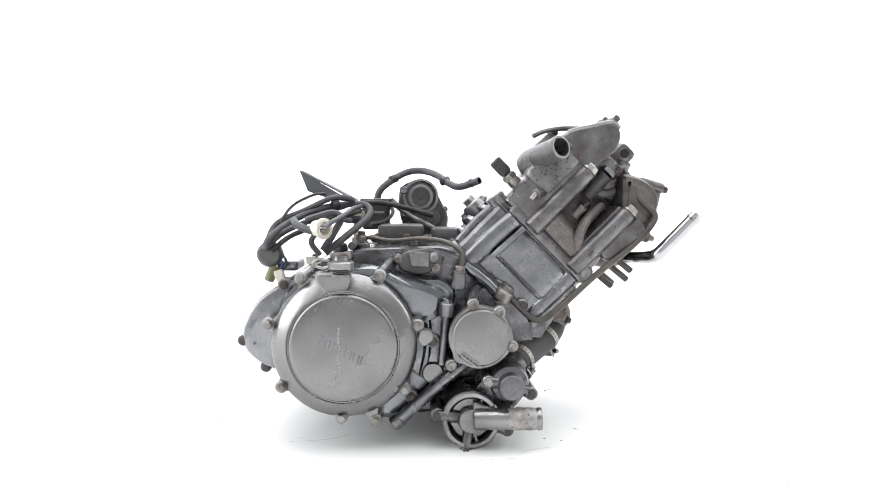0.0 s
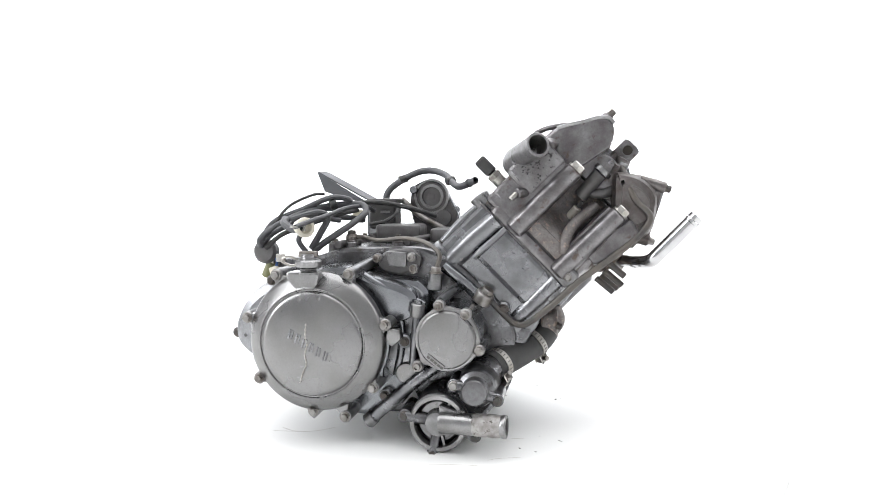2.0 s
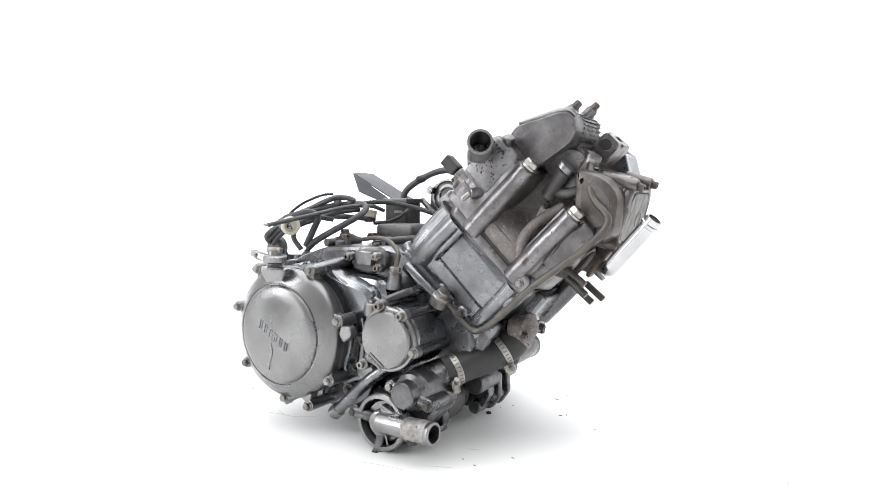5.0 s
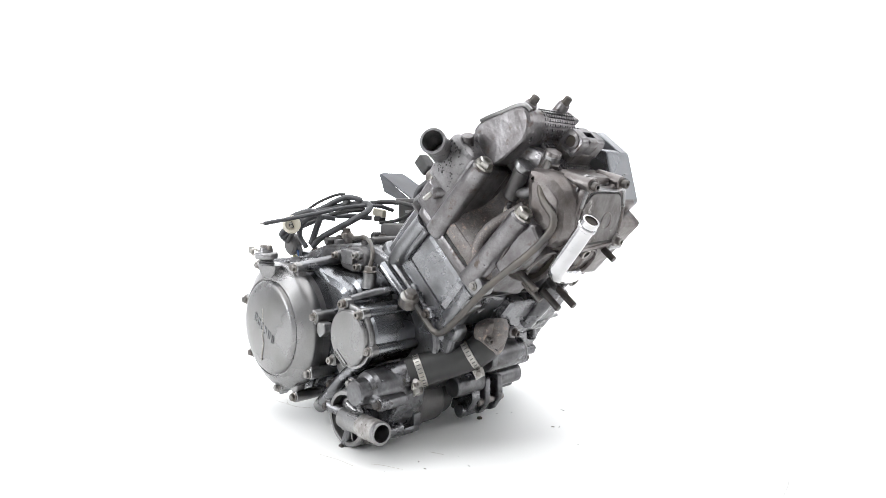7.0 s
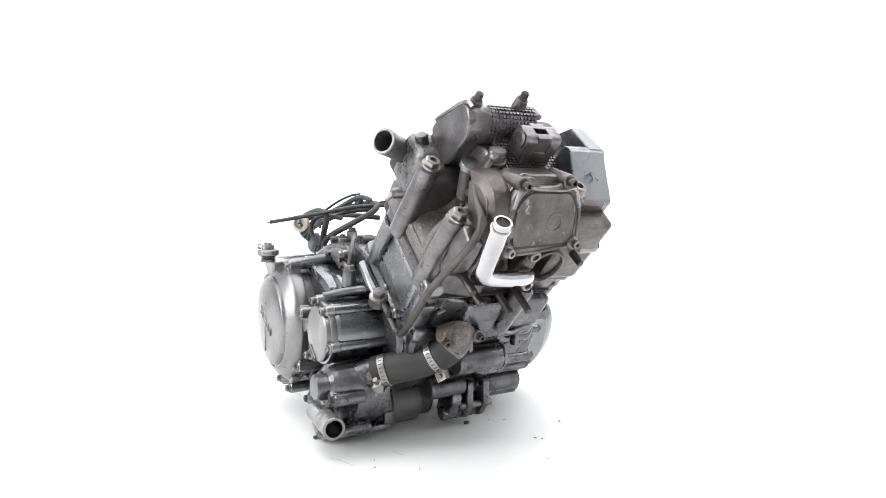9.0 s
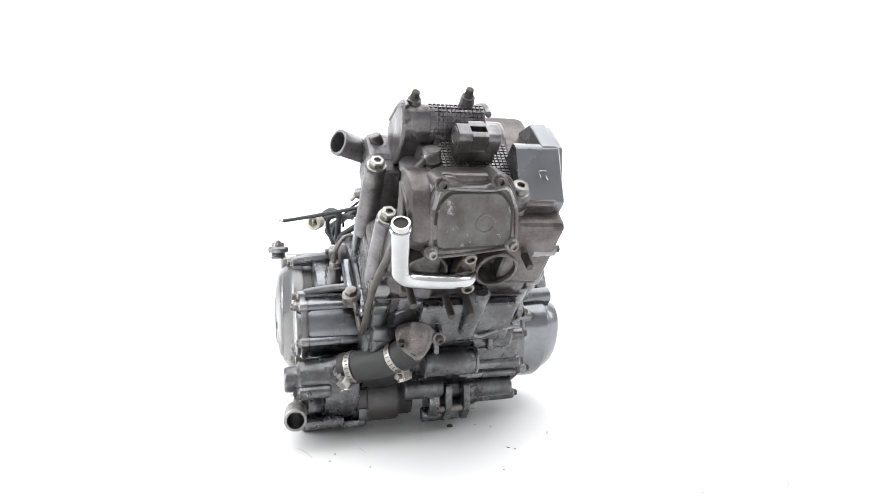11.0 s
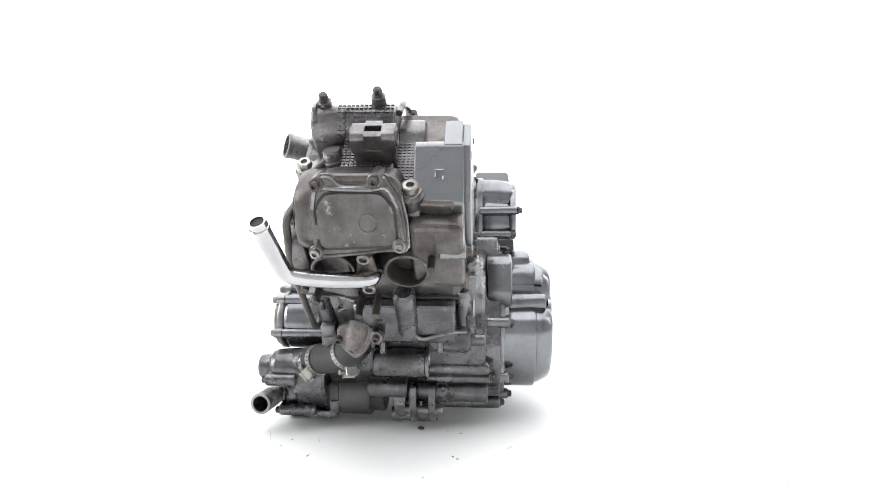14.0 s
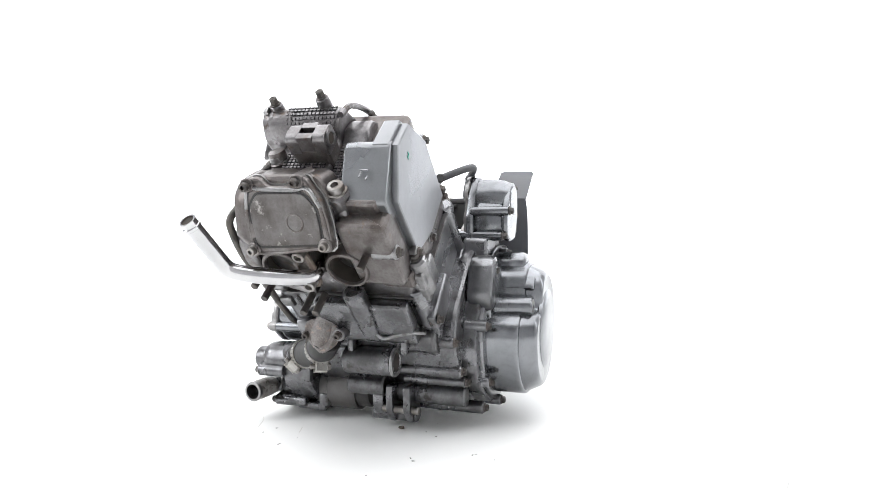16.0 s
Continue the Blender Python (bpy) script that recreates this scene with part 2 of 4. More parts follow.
def hose(points, r, seg=12, steps=8, hollow=False, ripple=0.0):
    """A round hose, pipe or cable swept along a smooth way."""
    path = smooth_path(points, steps)
    bm = bmesh.new()
    up = None
    rings = []
    for i, p in enumerate(path):
        d = (path[min(i + 1, len(path) - 1)] - path[max(i - 1, 0)]).normalized()
        up = d.orthogonal().normalized() if up is None else (up - d * up.dot(d)).normalized()
        side = d.cross(up)
        rr = r * (1 + ripple * math.sin(i * 2.1))
        rings.append([bm.verts.new(p + (up * math.cos(a) + side * math.sin(a)) * rr)
                      for a in (2 * math.pi * k / seg for k in range(seg))])
    for a, b in zip(rings, rings[1:]):
        for k in range(seg):
            bm.faces.new((a[k], a[(k + 1) % seg], b[(k + 1) % seg], b[k]))
    for ring, s in ((rings[0], -1), (rings[-1], 1)):
        if hollow:
            c = sum((v.co for v in ring), Vector()) / seg
            d = (path[-1] - path[-2]).normalized() if s > 0 else (path[0] - path[1]).normalized()
            inner = [bm.verts.new(c + (v.co - c) * 0.78) for v in ring]
            deep = [bm.verts.new(c + (v.co - c) * 0.78 - d * r * 2.2) for v in ring]
            for k in range(seg):
                j = (k + 1) % seg
                bm.faces.new((ring[k], ring[j], inner[j], inner[k]))
                bm.faces.new((inner[k], inner[j], deep[j], deep[k]))
            bm.faces.new(deep)
        else:
            bm.faces.new(ring)
    return bm


def brick(c, size, ax=None, edge=2.0):
    """A bevelled block; ax: three directions."""
    ax = ax or (V(1, 0, 0), V(0, 1, 0), V(0, 0, 1))
    bm = bmesh.new()
    bmesh.ops.create_cube(bm, size=1.0)
    c = Vector(c)
    for v in bm.verts:
        p = v.co.copy()
        v.co = c + ax[0] * p.x * size[0] + ax[1] * p.y * size[1] + ax[2] * p.z * size[2]
    if edge:
        bmesh.ops.bevel(bm, geom=list(bm.edges), offset=min(edge, min(size) * 0.4), segments=2, affect="EDGES", profile=0.5)
    return bm


SIDE = (V(0, 0, 0), V(1, 0, 0), V(0, 0, 1), V(0, 1, 0))
TILT = (V(0, 0, 0), V(A45, 0, -A45), V(A45, 0, A45), V(0, 1, 0))   # u forward-down, v up the cylinder, y across
UP = V(A45, 0, A45)
FWD = V(A45, 0, -A45)


def uv(u, v, y):
    return FWD * u + UP * v + V(0, y, 0)


def tilt_at(v):
    """A frame across the cylinder: a is u, b is y, depth runs up the axis from height v."""
    return (UP * v, FWD, V(0, 1, 0), UP)


def bolt_mesh(p, axis, head=5.0, height=5.0, flange=6.6, seg=6):
    """A flanged hex bolt head standing on p."""
    f = spin([(0, -0.5), (flange, -0.5), (flange, 1.0), (flange * 0.85, 1.8), (0, 1.8)], p, axis, 16)
    h = spin([(head, 1.5), (head, height - 0.8), (head * 0.86, height), (0, height)], p, axis, seg)
    d = spin([(0, height + 0.02), (head * 0.45, height + 0.02), (head * 0.5, height + 0.45), (head * 0.4, height + 0.5)], p, axis, 10)
    return join(f, h, d)


def socket_mesh(p, axis, r=5.0, height=6.5):
    """A round socket-head screw with its recess."""
    return spin([(0, -0.5), (r * 1.25, -0.5), (r * 1.25, 0.8), (r, 1.0), (r, height - 0.8), (r * 0.88, height), (r * 0.5, height), (r * 0.5, height - 3.5), (0, height - 3.5)], p, axis, 18)


def bolt(p, axis, parent, mat=None, head=5.0, height=5.0, flange=6.6, socket=False):
    bm = socket_mesh(p, axis, head, height + 1.5) if socket else bolt_mesh(p, axis, head, height, flange)
    return part("bolt", bm, mat or STEEL, parent)


# ---------------------------------------------------------------- the studio
def studio():
    floor = bmesh.new()
    R = 3500.0
    bmesh.ops.create_grid(floor, x_segments=8, y_segments=8, size=R)
    for v in floor.verts:
        v.co.z = -6.0
    tagged(part("floor", floor, WHITE), "white seamless studio floor", "floor", kind="structure")
    # the backdrop curves up behind the table; its white glow is added, no lamp
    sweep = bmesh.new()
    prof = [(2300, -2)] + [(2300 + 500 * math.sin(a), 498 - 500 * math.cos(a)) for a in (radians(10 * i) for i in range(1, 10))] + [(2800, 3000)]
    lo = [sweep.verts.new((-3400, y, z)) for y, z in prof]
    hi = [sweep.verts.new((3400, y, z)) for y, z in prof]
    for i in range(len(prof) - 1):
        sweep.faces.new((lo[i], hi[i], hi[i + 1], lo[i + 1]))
    tagged(part("backdrop", sweep, GLOWM, smooth=60), "plain white studio backdrop with an added glow", "backdrop", kind="structure")
    for n, c, s in (("wall_west", (-3550, 0, 1500), (100, 7000, 3200)), ("wall_east", (3550, 0, 1500), (100, 7000, 3200)),
                    ("wall_south", (0, -3550, 1500), (7000, 100, 3200)), ("wall_north", (0, 3550, 1500), (7000, 100, 3200)),
                    ("ceiling", (0, 0, 3150), (7000, 7000, 100))):
        tagged(part(n, brick(c, s, edge=0), WALLM), "plain light grey painted studio surface", n.split("_")[0], kind="structure")


studio()
table = tagged(part("turntable", spin([(0, -5.5), (520, -5.5), (520, -1.5), (518.5, 0), (0, 0)], (0, 0, 0), (0, 0, 1), 96), WHITE),
               "round flat white turntable plate under the engine", "turntable")
part("rim", spin([(520.2, -5.4), (521.5, -5), (521.5, -2), (520.2, -1.5)], (0, 0, 0), (0, 0, 1), 96), WHITE, table)

# ---------------------------------------------------------------- the engine
engine = tagged(new("motorcycle_engine"), "used grey aluminium motorcycle engine with loose wiring on a turntable", "engine")


RIGHT = (0, -1, 0)     # towards the clutch side
LEFT = (0, 1, 0)       # towards the flywheel side


# ---- lower end
def crankcase():
    body = rounded([(-222, 112), (-232, 165), (-205, 205), (-150, 238), (-90, 258), (30, 262), (72, 246), (152, 172), (162, 132),
                    (134, 88), (96, 52), (40, 26), (-60, 24), (-150, 52)], 18)
    core = part("crankcase", slab(body, -120, 104, edge=6), OILY, engine, "grey cast aluminium crankcase halves")
    # the joint between the halves and the ribs across the front
    part("case_joint", slab([(a * 1.008 + 1, b * 1.008 - 1) for a, b in body], -4, 4, edge=1), CAST, core)
    for x, z, y0, y1, r, m in ((172, 112, -44, 26, 19, OILY), (136, 96, -10, 108, 9, OILY), (122, 78, 20, 110, 7, OILY), (78, 31, 10, 124, 9, OILY),
                               (158, 140, 30, 104, 8, OILY), (128, 66, -60, -5, 15, OILY), (104, 54, -10, 106, 16, OILY)):
        part("boss", rod((x, y0, z), (x, y1, z), r, edge=2), m, core)
    # near-black disc on the solid end, standing for the shaded hole
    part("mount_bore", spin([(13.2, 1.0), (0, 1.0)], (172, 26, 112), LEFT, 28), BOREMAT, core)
    part("mount_rim", spin([(19.4, -1), (19.8, 1.5), (18.8, 3), (13.4, 3), (12.8, 0.5)], (172, 26, 112), LEFT, 28), CAST, core)
    # lower lug with its two ears
    part("lug", slab(rounded([(88, 20), (122, 20), (136, 40), (132, 66), (100, 60)], 6), -24, -8, edge=2), OILY, core)
    part("lug", slab(rounded([(92, 13), (126, 14), (140, 34), (140, 70), (100, 66)], 6), -2, 8, edge=2), OILY, core)
    part("lug", slab(rounded([(92, 13), (126, 14), (142, 36), (140, 70), (100, 66)], 6), 24, 34, edge=2), OILY, core)
    part("lug_tube", rod((112, -30, 22), (112, 36, 22), 10), OILY, core)
    part("cross_bolt", rod((130, -10, 34), (130, 44, 34), 5.5), STEEL, core)
    for p in ((136, 108, 96), (122, 110, 78), (78, 124, 31), (158, 104, 140)):
        bolt(p, LEFT, core, BLACKBOLT, 5, 6)
    # front deck under the barrel
    part("deck", slab(rounded([(112, 166), (168, 166), (182, 150), (172, 128), (140, 116)], 8), -112, 84, edge=5), OILY, core)
    part("deck_tube", rod((256, 6, 218), (200, 6, 158), 14, 13, edge=4), OILY, core)
    part("deck_slope", slab(rounded([(168, 150), (224, 206), (236, 196), (190, 140)], 6), -60, 66, edge=4), OILY, core)
    part("deck_lip", hose([(198, -86, 184), (200, -70, 189), (202, -50, 183), (203, -35, 172), (204, -10, 166), (204, 6, 162), (202, 22, 150), (202, 40, 154), (203, 60, 159), (202, 80, 160)], 2.6, 10), CAST, core)
    part("name_frame", hose([(213, -40, 178), (213, 10, 178), (209, 10, 168), (209, -40, 168), (213, -40, 178)], 1.3, 6), CAST, core)
    # raised dark slabs put the shade of two deck recesses into colour
    for y0, y1 in ((30, 62), (-52, -22)):
        part("deck_pocket_shade", slab(rounded([(y0, -12), (y0, 12), (y1, 12), (y1, -12)], 4), -2, 2.6, (V(224, 0, 188), V(0, 1, 0), V(0.64, 0, 0.77), V(0.77, 0, -0.64)), edge=1.2), DARK, core)
        part("pocket_rib", rod((214, y0 - 4, 174), (214, y1 + 4, 174), 3.2), OILY, core)
    for y in (-70, -30, 45):
        part("deck_rib", brick((184, y, 146), (14, 8, 40), edge=3), OILY, core)
    part("name_bar", brick((210, -15, 173), (5, 46, 9), (V(0.7, 0, -0.7), V(0, 1, 0), V(0.7, 0, 0.7)), edge=1), CAST, core)
    bolt((186, 82, 172), (0, 1, 0), core, BLACKBOLT)
    # top deck bosses and screws
    for x, y, z, r in ((-150, -95, 236, 10), (-118, -60, 254, 12), (-80, -98, 258, 9), (-60, -20, 262, 12), (-20, -60, 262, 11), (20, 10, 262, 13),
                       (-100, 30, 258, 12), (-40, 60, 262, 12), (30, 80, 262, 11), (-10, -100, 258, 8), (50, -95, 256, 9)):
        part("top_boss", rod((x, y, z - 20), (x, y, z + 8), r, r * 0.85, edge=2), DARK, core)
        bolt((x, y, z + 8), (0, 0, 1), core, BLACKBOLT, 4.5, 5, 6)
    for y0, y1, x, z in ((-112, -40, -96, 262), (-100, 20, 2, 266), (-40, 70, -70, 268)):
        part("top_rib", rod((x, y0, z), (x + 8, y1, z), 6), DARK, core)
    part("breather_block", brick((-30, 0, 275), (70, 60, 26), edge=5), DARK, core)
    part("breather_cover", brick((40, 20, 270), (46, 70, 24), edge=6), DARK, core)
    # rear lobe
    lobe = part("rear_cover", slab(rounded([(-243, 120), (-246, 150), (-226, 190), (-190, 214), (-150, 222), (-150, 90), (-210, 92)], 20), -142, -104, edge=15), GREY, engine)
    for p in ((-244, -122, 134), (-186, -130, 212), (-215, -118, 96)):
        part("bolt_boss", rod((p[0], p[1] - 8, p[2]), (p[0], p[1] + 18, p[2]), 8), GREY, lobe)
        bolt((p[0], p[1] - 8, p[2]), RIGHT, lobe, BLACKBOLT)


def right_cover():
    outline = rounded([(-190, 110), (-192, 190), (-160, 226), (-70, 242), (-40, 224), (30, 220), (48, 205), (36, 150), (34, 110), (26, 80), (10, 48), (-30, 26), (-95, 34), (-160, 64)], 16)
    c = part("right_crankcase_cover", slab(outline, -152, -112, edge=9), GLOSS, engine, "smooth satin grey side cover behind the round covers")
    part("seam", slab([(a * 1.006, 140 + (b - 140) * 1.012) for a, b in outline], -114, -111.5, edge=0.3), BLACKGAP, c)
    # flowing ridges between the covers
    for pts, r in ((((-50, -158, 228), (-20, -160, 212), (15, -158, 198), (38, -154, 186)), 6), (((-8, -152, 200), (6, -156, 170), (8, -156, 130), (0, -154, 90)), 6),
                   (((60, -126, 236), (88, -126, 214), (112, -122, 190)), 8)):
        part("ridge", hose(pts, r, 14), GLOSS, c)
    part("inner_wall", slab(rounded([(-10, 214), (34, 206), (36, 120), (14, 78), (-18, 96)], 12), -158, -148, edge=4), GREY, c)
    for x, z, y in ((15, 139, -170), (-14, 63, -164)):
        part("bolt_boss", rod((x, -150, z), (x, y, z), 9), GREY, c)
        bolt((x, y, z), RIGHT, c, BLACKBOLT)
    part("round_plug", spin([(15, 0), (15, 10), (13, 13), (0, 13.5)], (15, -150, 94), RIGHT, 30), SATIN, c)
    part("breather_tube", hose([(34, -170, 194), (32, -171, 172), (29, -171, 140), (26, -168, 108)], 5.5, 14), GREY, c)
    part("tube_collar", rod((32, -170, 172), (34, -170, 190), 9.5), SATIN, c)
    part("drain_tube", hose([(-30, -166, 33), (0, -168, 60), (30, -168, 86), (62, -160, 110)], 8.5, 16), GREY, c)
    part("drain_plug", rod((-38, -166, 26), (-28, -166, 35), 10.5, seg=18), CAST, c)
    # oil union and its thin pipe
    part("union_post", rod((50, -142, 205), (52, -142, 228), 10, 9), CAST, c)
    bolt((52, -142, 228), (0.05, 0, 1), c, STEEL, 7.5, 8, 9.5)
    pipe = part("oil_pipe", hose([(-86, -79, 270), (-70, -84, 272), (-40, -98, 268), (0, -112, 272), (34, -128, 268), (56, -140, 254), (54, -143, 236)], 3.2, 10), PIPEM, engine, "thin steel oil pipe over the crankcase")
    part("banjo", rod((-86, -79, 258), (-86, -79, 274), 9), STEEL, pipe)
    bolt((-86, -79, 274), (0, 0, 1), pipe, BLACKBOLT, 6.5, 7, 8)
    # gear position switch
    sw = part("gear_switch", slab(rounded([(-28, 228), (-34, 244), (-20, 256), (14, 260), (30, 248), (28, 232), (0, 222)], 6), -132, -112, edge=3), DARK, engine, "dark gear switch with a bent cover plate")
    part("cover_plate", slab(rounded([(-14, 236), (-18, 256), (12, 254), (10, 234)], 3), -141, -131, edge=1.5), CAST, sw)
    for x, z in ((17, 248), (-31, 246), (20, 232)):
        part("screw_post", rod((x, -128, z), (x, -139, z), 6.5), CAST, sw)
        bolt((x, -139, z), RIGHT, sw, STEEL, 4.6, 4, 5.5, True)
    return c


COVER_BOLTS = ((-153, 227), (-195, 169), (-180, 87), (-104, 46), (-60, 41), (-22, 82), (-5, 165), (-53, 230))


def clutch_cover():
    cx, cz = -99, 140
    lobes = [math.degrees(math.atan2(z - cz, x - cx)) for x, z in COVER_BOLTS]
    hs = part("clutch_housing", slab(lobed(cx, cz, 93, lobes, grow=12, width=0.1), -164, -112, edge=5), GLOSS, engine, "glossy clutch housing wall behind its cover")
    part("groove", slab(circle(cx, cz, 88, 72), -179, -162, edge=1), DARK, hs)
    part("shoulder", slab(rounded([(-110, 200), (-112, 236), (-60, 240), (-30, 226), (10, 216), (34, 204), (30, 170), (-20, 150)], 14), -166, -112, edge=12), GLOSS, hs)
    c = part("clutch_cover", spin([(92, 0), (93.4, 3), (93.4, 12), (92.6, 15.5), (90.5, 18.5), (86, 22), (80, 26), (75, 29.6), (72.4, 31), (71.4, 30.8), (70.6, 29.6), (69.2, 29.6),
                                   (68.2, 32.4), (66, 34.6), (62, 35.8), (48, 38), (25, 39.8), (0, 40.5)], (cx, -178, cz), RIGHT, 96), BRUSHED, engine, "round brushed aluminium clutch cover with a scratch")
    part("flange", slab(lobed(cx, cz, 90.5, lobes, grow=15, width=0.085), -193, -178, edge=2), SATIN, c)
    for x, z in COVER_BOLTS:
        part("bolt_boss", rod((x, -150, z), (x, -195, z), 8.2, edge=1.5), SATIN, c)
        bolt((x, -195, z), RIGHT, c, STEEL, 5.2, 6, 7)
    part("rib", rod((-54, -190, 230), (-40, -118, 240), 8), GREY, c)
    part("rib", rod((-152, -190, 226), (-150, -118, 228), 8), GREY, c)
    part("pointer_lug", slab(rounded([(-2, 160), (14, 158), (16, 146), (2, 136), (-6, 146)], 4), -192, -178, edge=2), SATIN, c)
    part("filler_boss", slab(rounded([(-132, 221), (-135, 233), (-87, 233), (-90, 220), (-96, 207), (-103, 197), (-110, 193), (-117, 199), (-122, 211)], 6), -208, -180, edge=3), SATIN, c)
    # cast emblem as plain bars, running down across the face
    bars = []
    ax = (V(0.87, 0, -0.49), V(0, 1, 0), V(0.3, 0, 0.95))
    for i in range(6):
        w = i / 5
        x, z = -124 + 46 * w, 154 - 27 * w
        y = -218.4 + 0.02 * abs(x + 99)
        bars.append(brick((x - 1.6, y, z), (2.5, 1.6, 13), ax, edge=0.4))
        bars.append(brick((x + 2.2, y, z - 1), (2.5, 1.6, 11.5), ax, edge=0.4))
    part("emblem", join(*bars), GREY, c, "raised cast emblem of plain bars")
    part("scratch", hose([(-103, -217.6, 168), (-104, -217.8, 152), (-102, -218.2, 140), (-105, -218.3, 128), (-103, -218.2, 116), (-108, -217.4, 104), (-113, -216.4, 90)], 1.1, 6, ripple=0.5), ZINC, c, "pale jagged scratch")
    part("scuff", join(brick((-112, -217.0, 122), (3, 1, 12), edge=0.3), brick((-106, -217.2, 112), (12, 1, 2), edge=0.3), brick((-113, -216.0, 97), (9, 1, 2), edge=0.3)), CAST, c)
    # oil filler cap with its wire clip
    cap = part("filler_cap", spin([(12, 0), (12, 3), (10, 3.5), (11.5, 5), (10, 6.5), (11.5, 8), (10, 9), (16, 10), (16.5, 17), (15, 19), (10, 20), (9, 26), (0, 26.5)], (-100, -212, 231), (0, 0, 1), 24), CAST, engine, "knurled metal oil filler cap")
    part("grip", brick((-100, -212, 257), (26, 7, 8), edge=2), STEEL, cap)
    part("clip", hose([(-114, -212, 250), (-126, -219, 254), (-134, -217, 248), (-124, -213, 242), (-114, -212, 244)], 1.8, 8), ZINC, cap)
    part("clip_tag", brick((-136, -216, 252), (12, 4, 10), edge=1), ZINC, cap)


FILTER_BOLTS = ((117, 137), (100, 182), (38, 113), (66, 192))


def oil_filter():
    cx, cz = 76, 149
    lobes = [math.degrees(math.atan2(z - cz, x - cx)) for x, z in FILTER_BOLTS]
    h = part("filter_housing", spin([(43, 0), (42, 20), (41, 72), (39, 78), (0, 78)], (cx, -108, cz), RIGHT, 64), GLOSS, engine, "glossy barrel-shaped oil filter housing")
    for x, z in FILTER_BOLTS:
        part("bolt_rib", rod((x, -108, z), (x, -188, z), 7), GLOSS, h)
    part("top_rib", hose([(66, -186, 196), (72, -150, 202), (84, -112, 206)], 6), GREY, h)
    c = part("filter_cover", slab(lobed(cx, cz, 41.5, lobes, grow=5, width=0.16), -194, -185, edge=2), SATIN, engine, "round brushed oil filter cover")
    part("disc", spin([(37.5, 0), (37, 4.5), (35, 6), (20, 6.8), (0, 7)], (cx, -194, cz), RIGHT, 56), BRUSHED, c)
    for i, (x, z) in enumerate(FILTER_BOLTS):
        part("bolt_boss", rod((x, -184, z), (x, -197, z), 7.6, edge=1.5), SATIN, c)
        bolt((x, -197, z), RIGHT, c, STEEL, 5, 5, 6.5, socket=i != 0)
    ax = (V(0.8, 0, -0.6), V(0, 1, 0), V(0.6, 0, 0.8))
    part("plate", brick((62, -201.2, 121), (27, 1.6, 7), ax, edge=0.5), SATIN, c)
    part("plate_bars", join(*[brick((62 + 0.8 * d, -202.2, 121 - 0.6 * d), (4.4, 0.8, 3.2), ax, edge=0.2) for d in (-10, -4.5, 1, 6.5, 11)]), DARK, c)


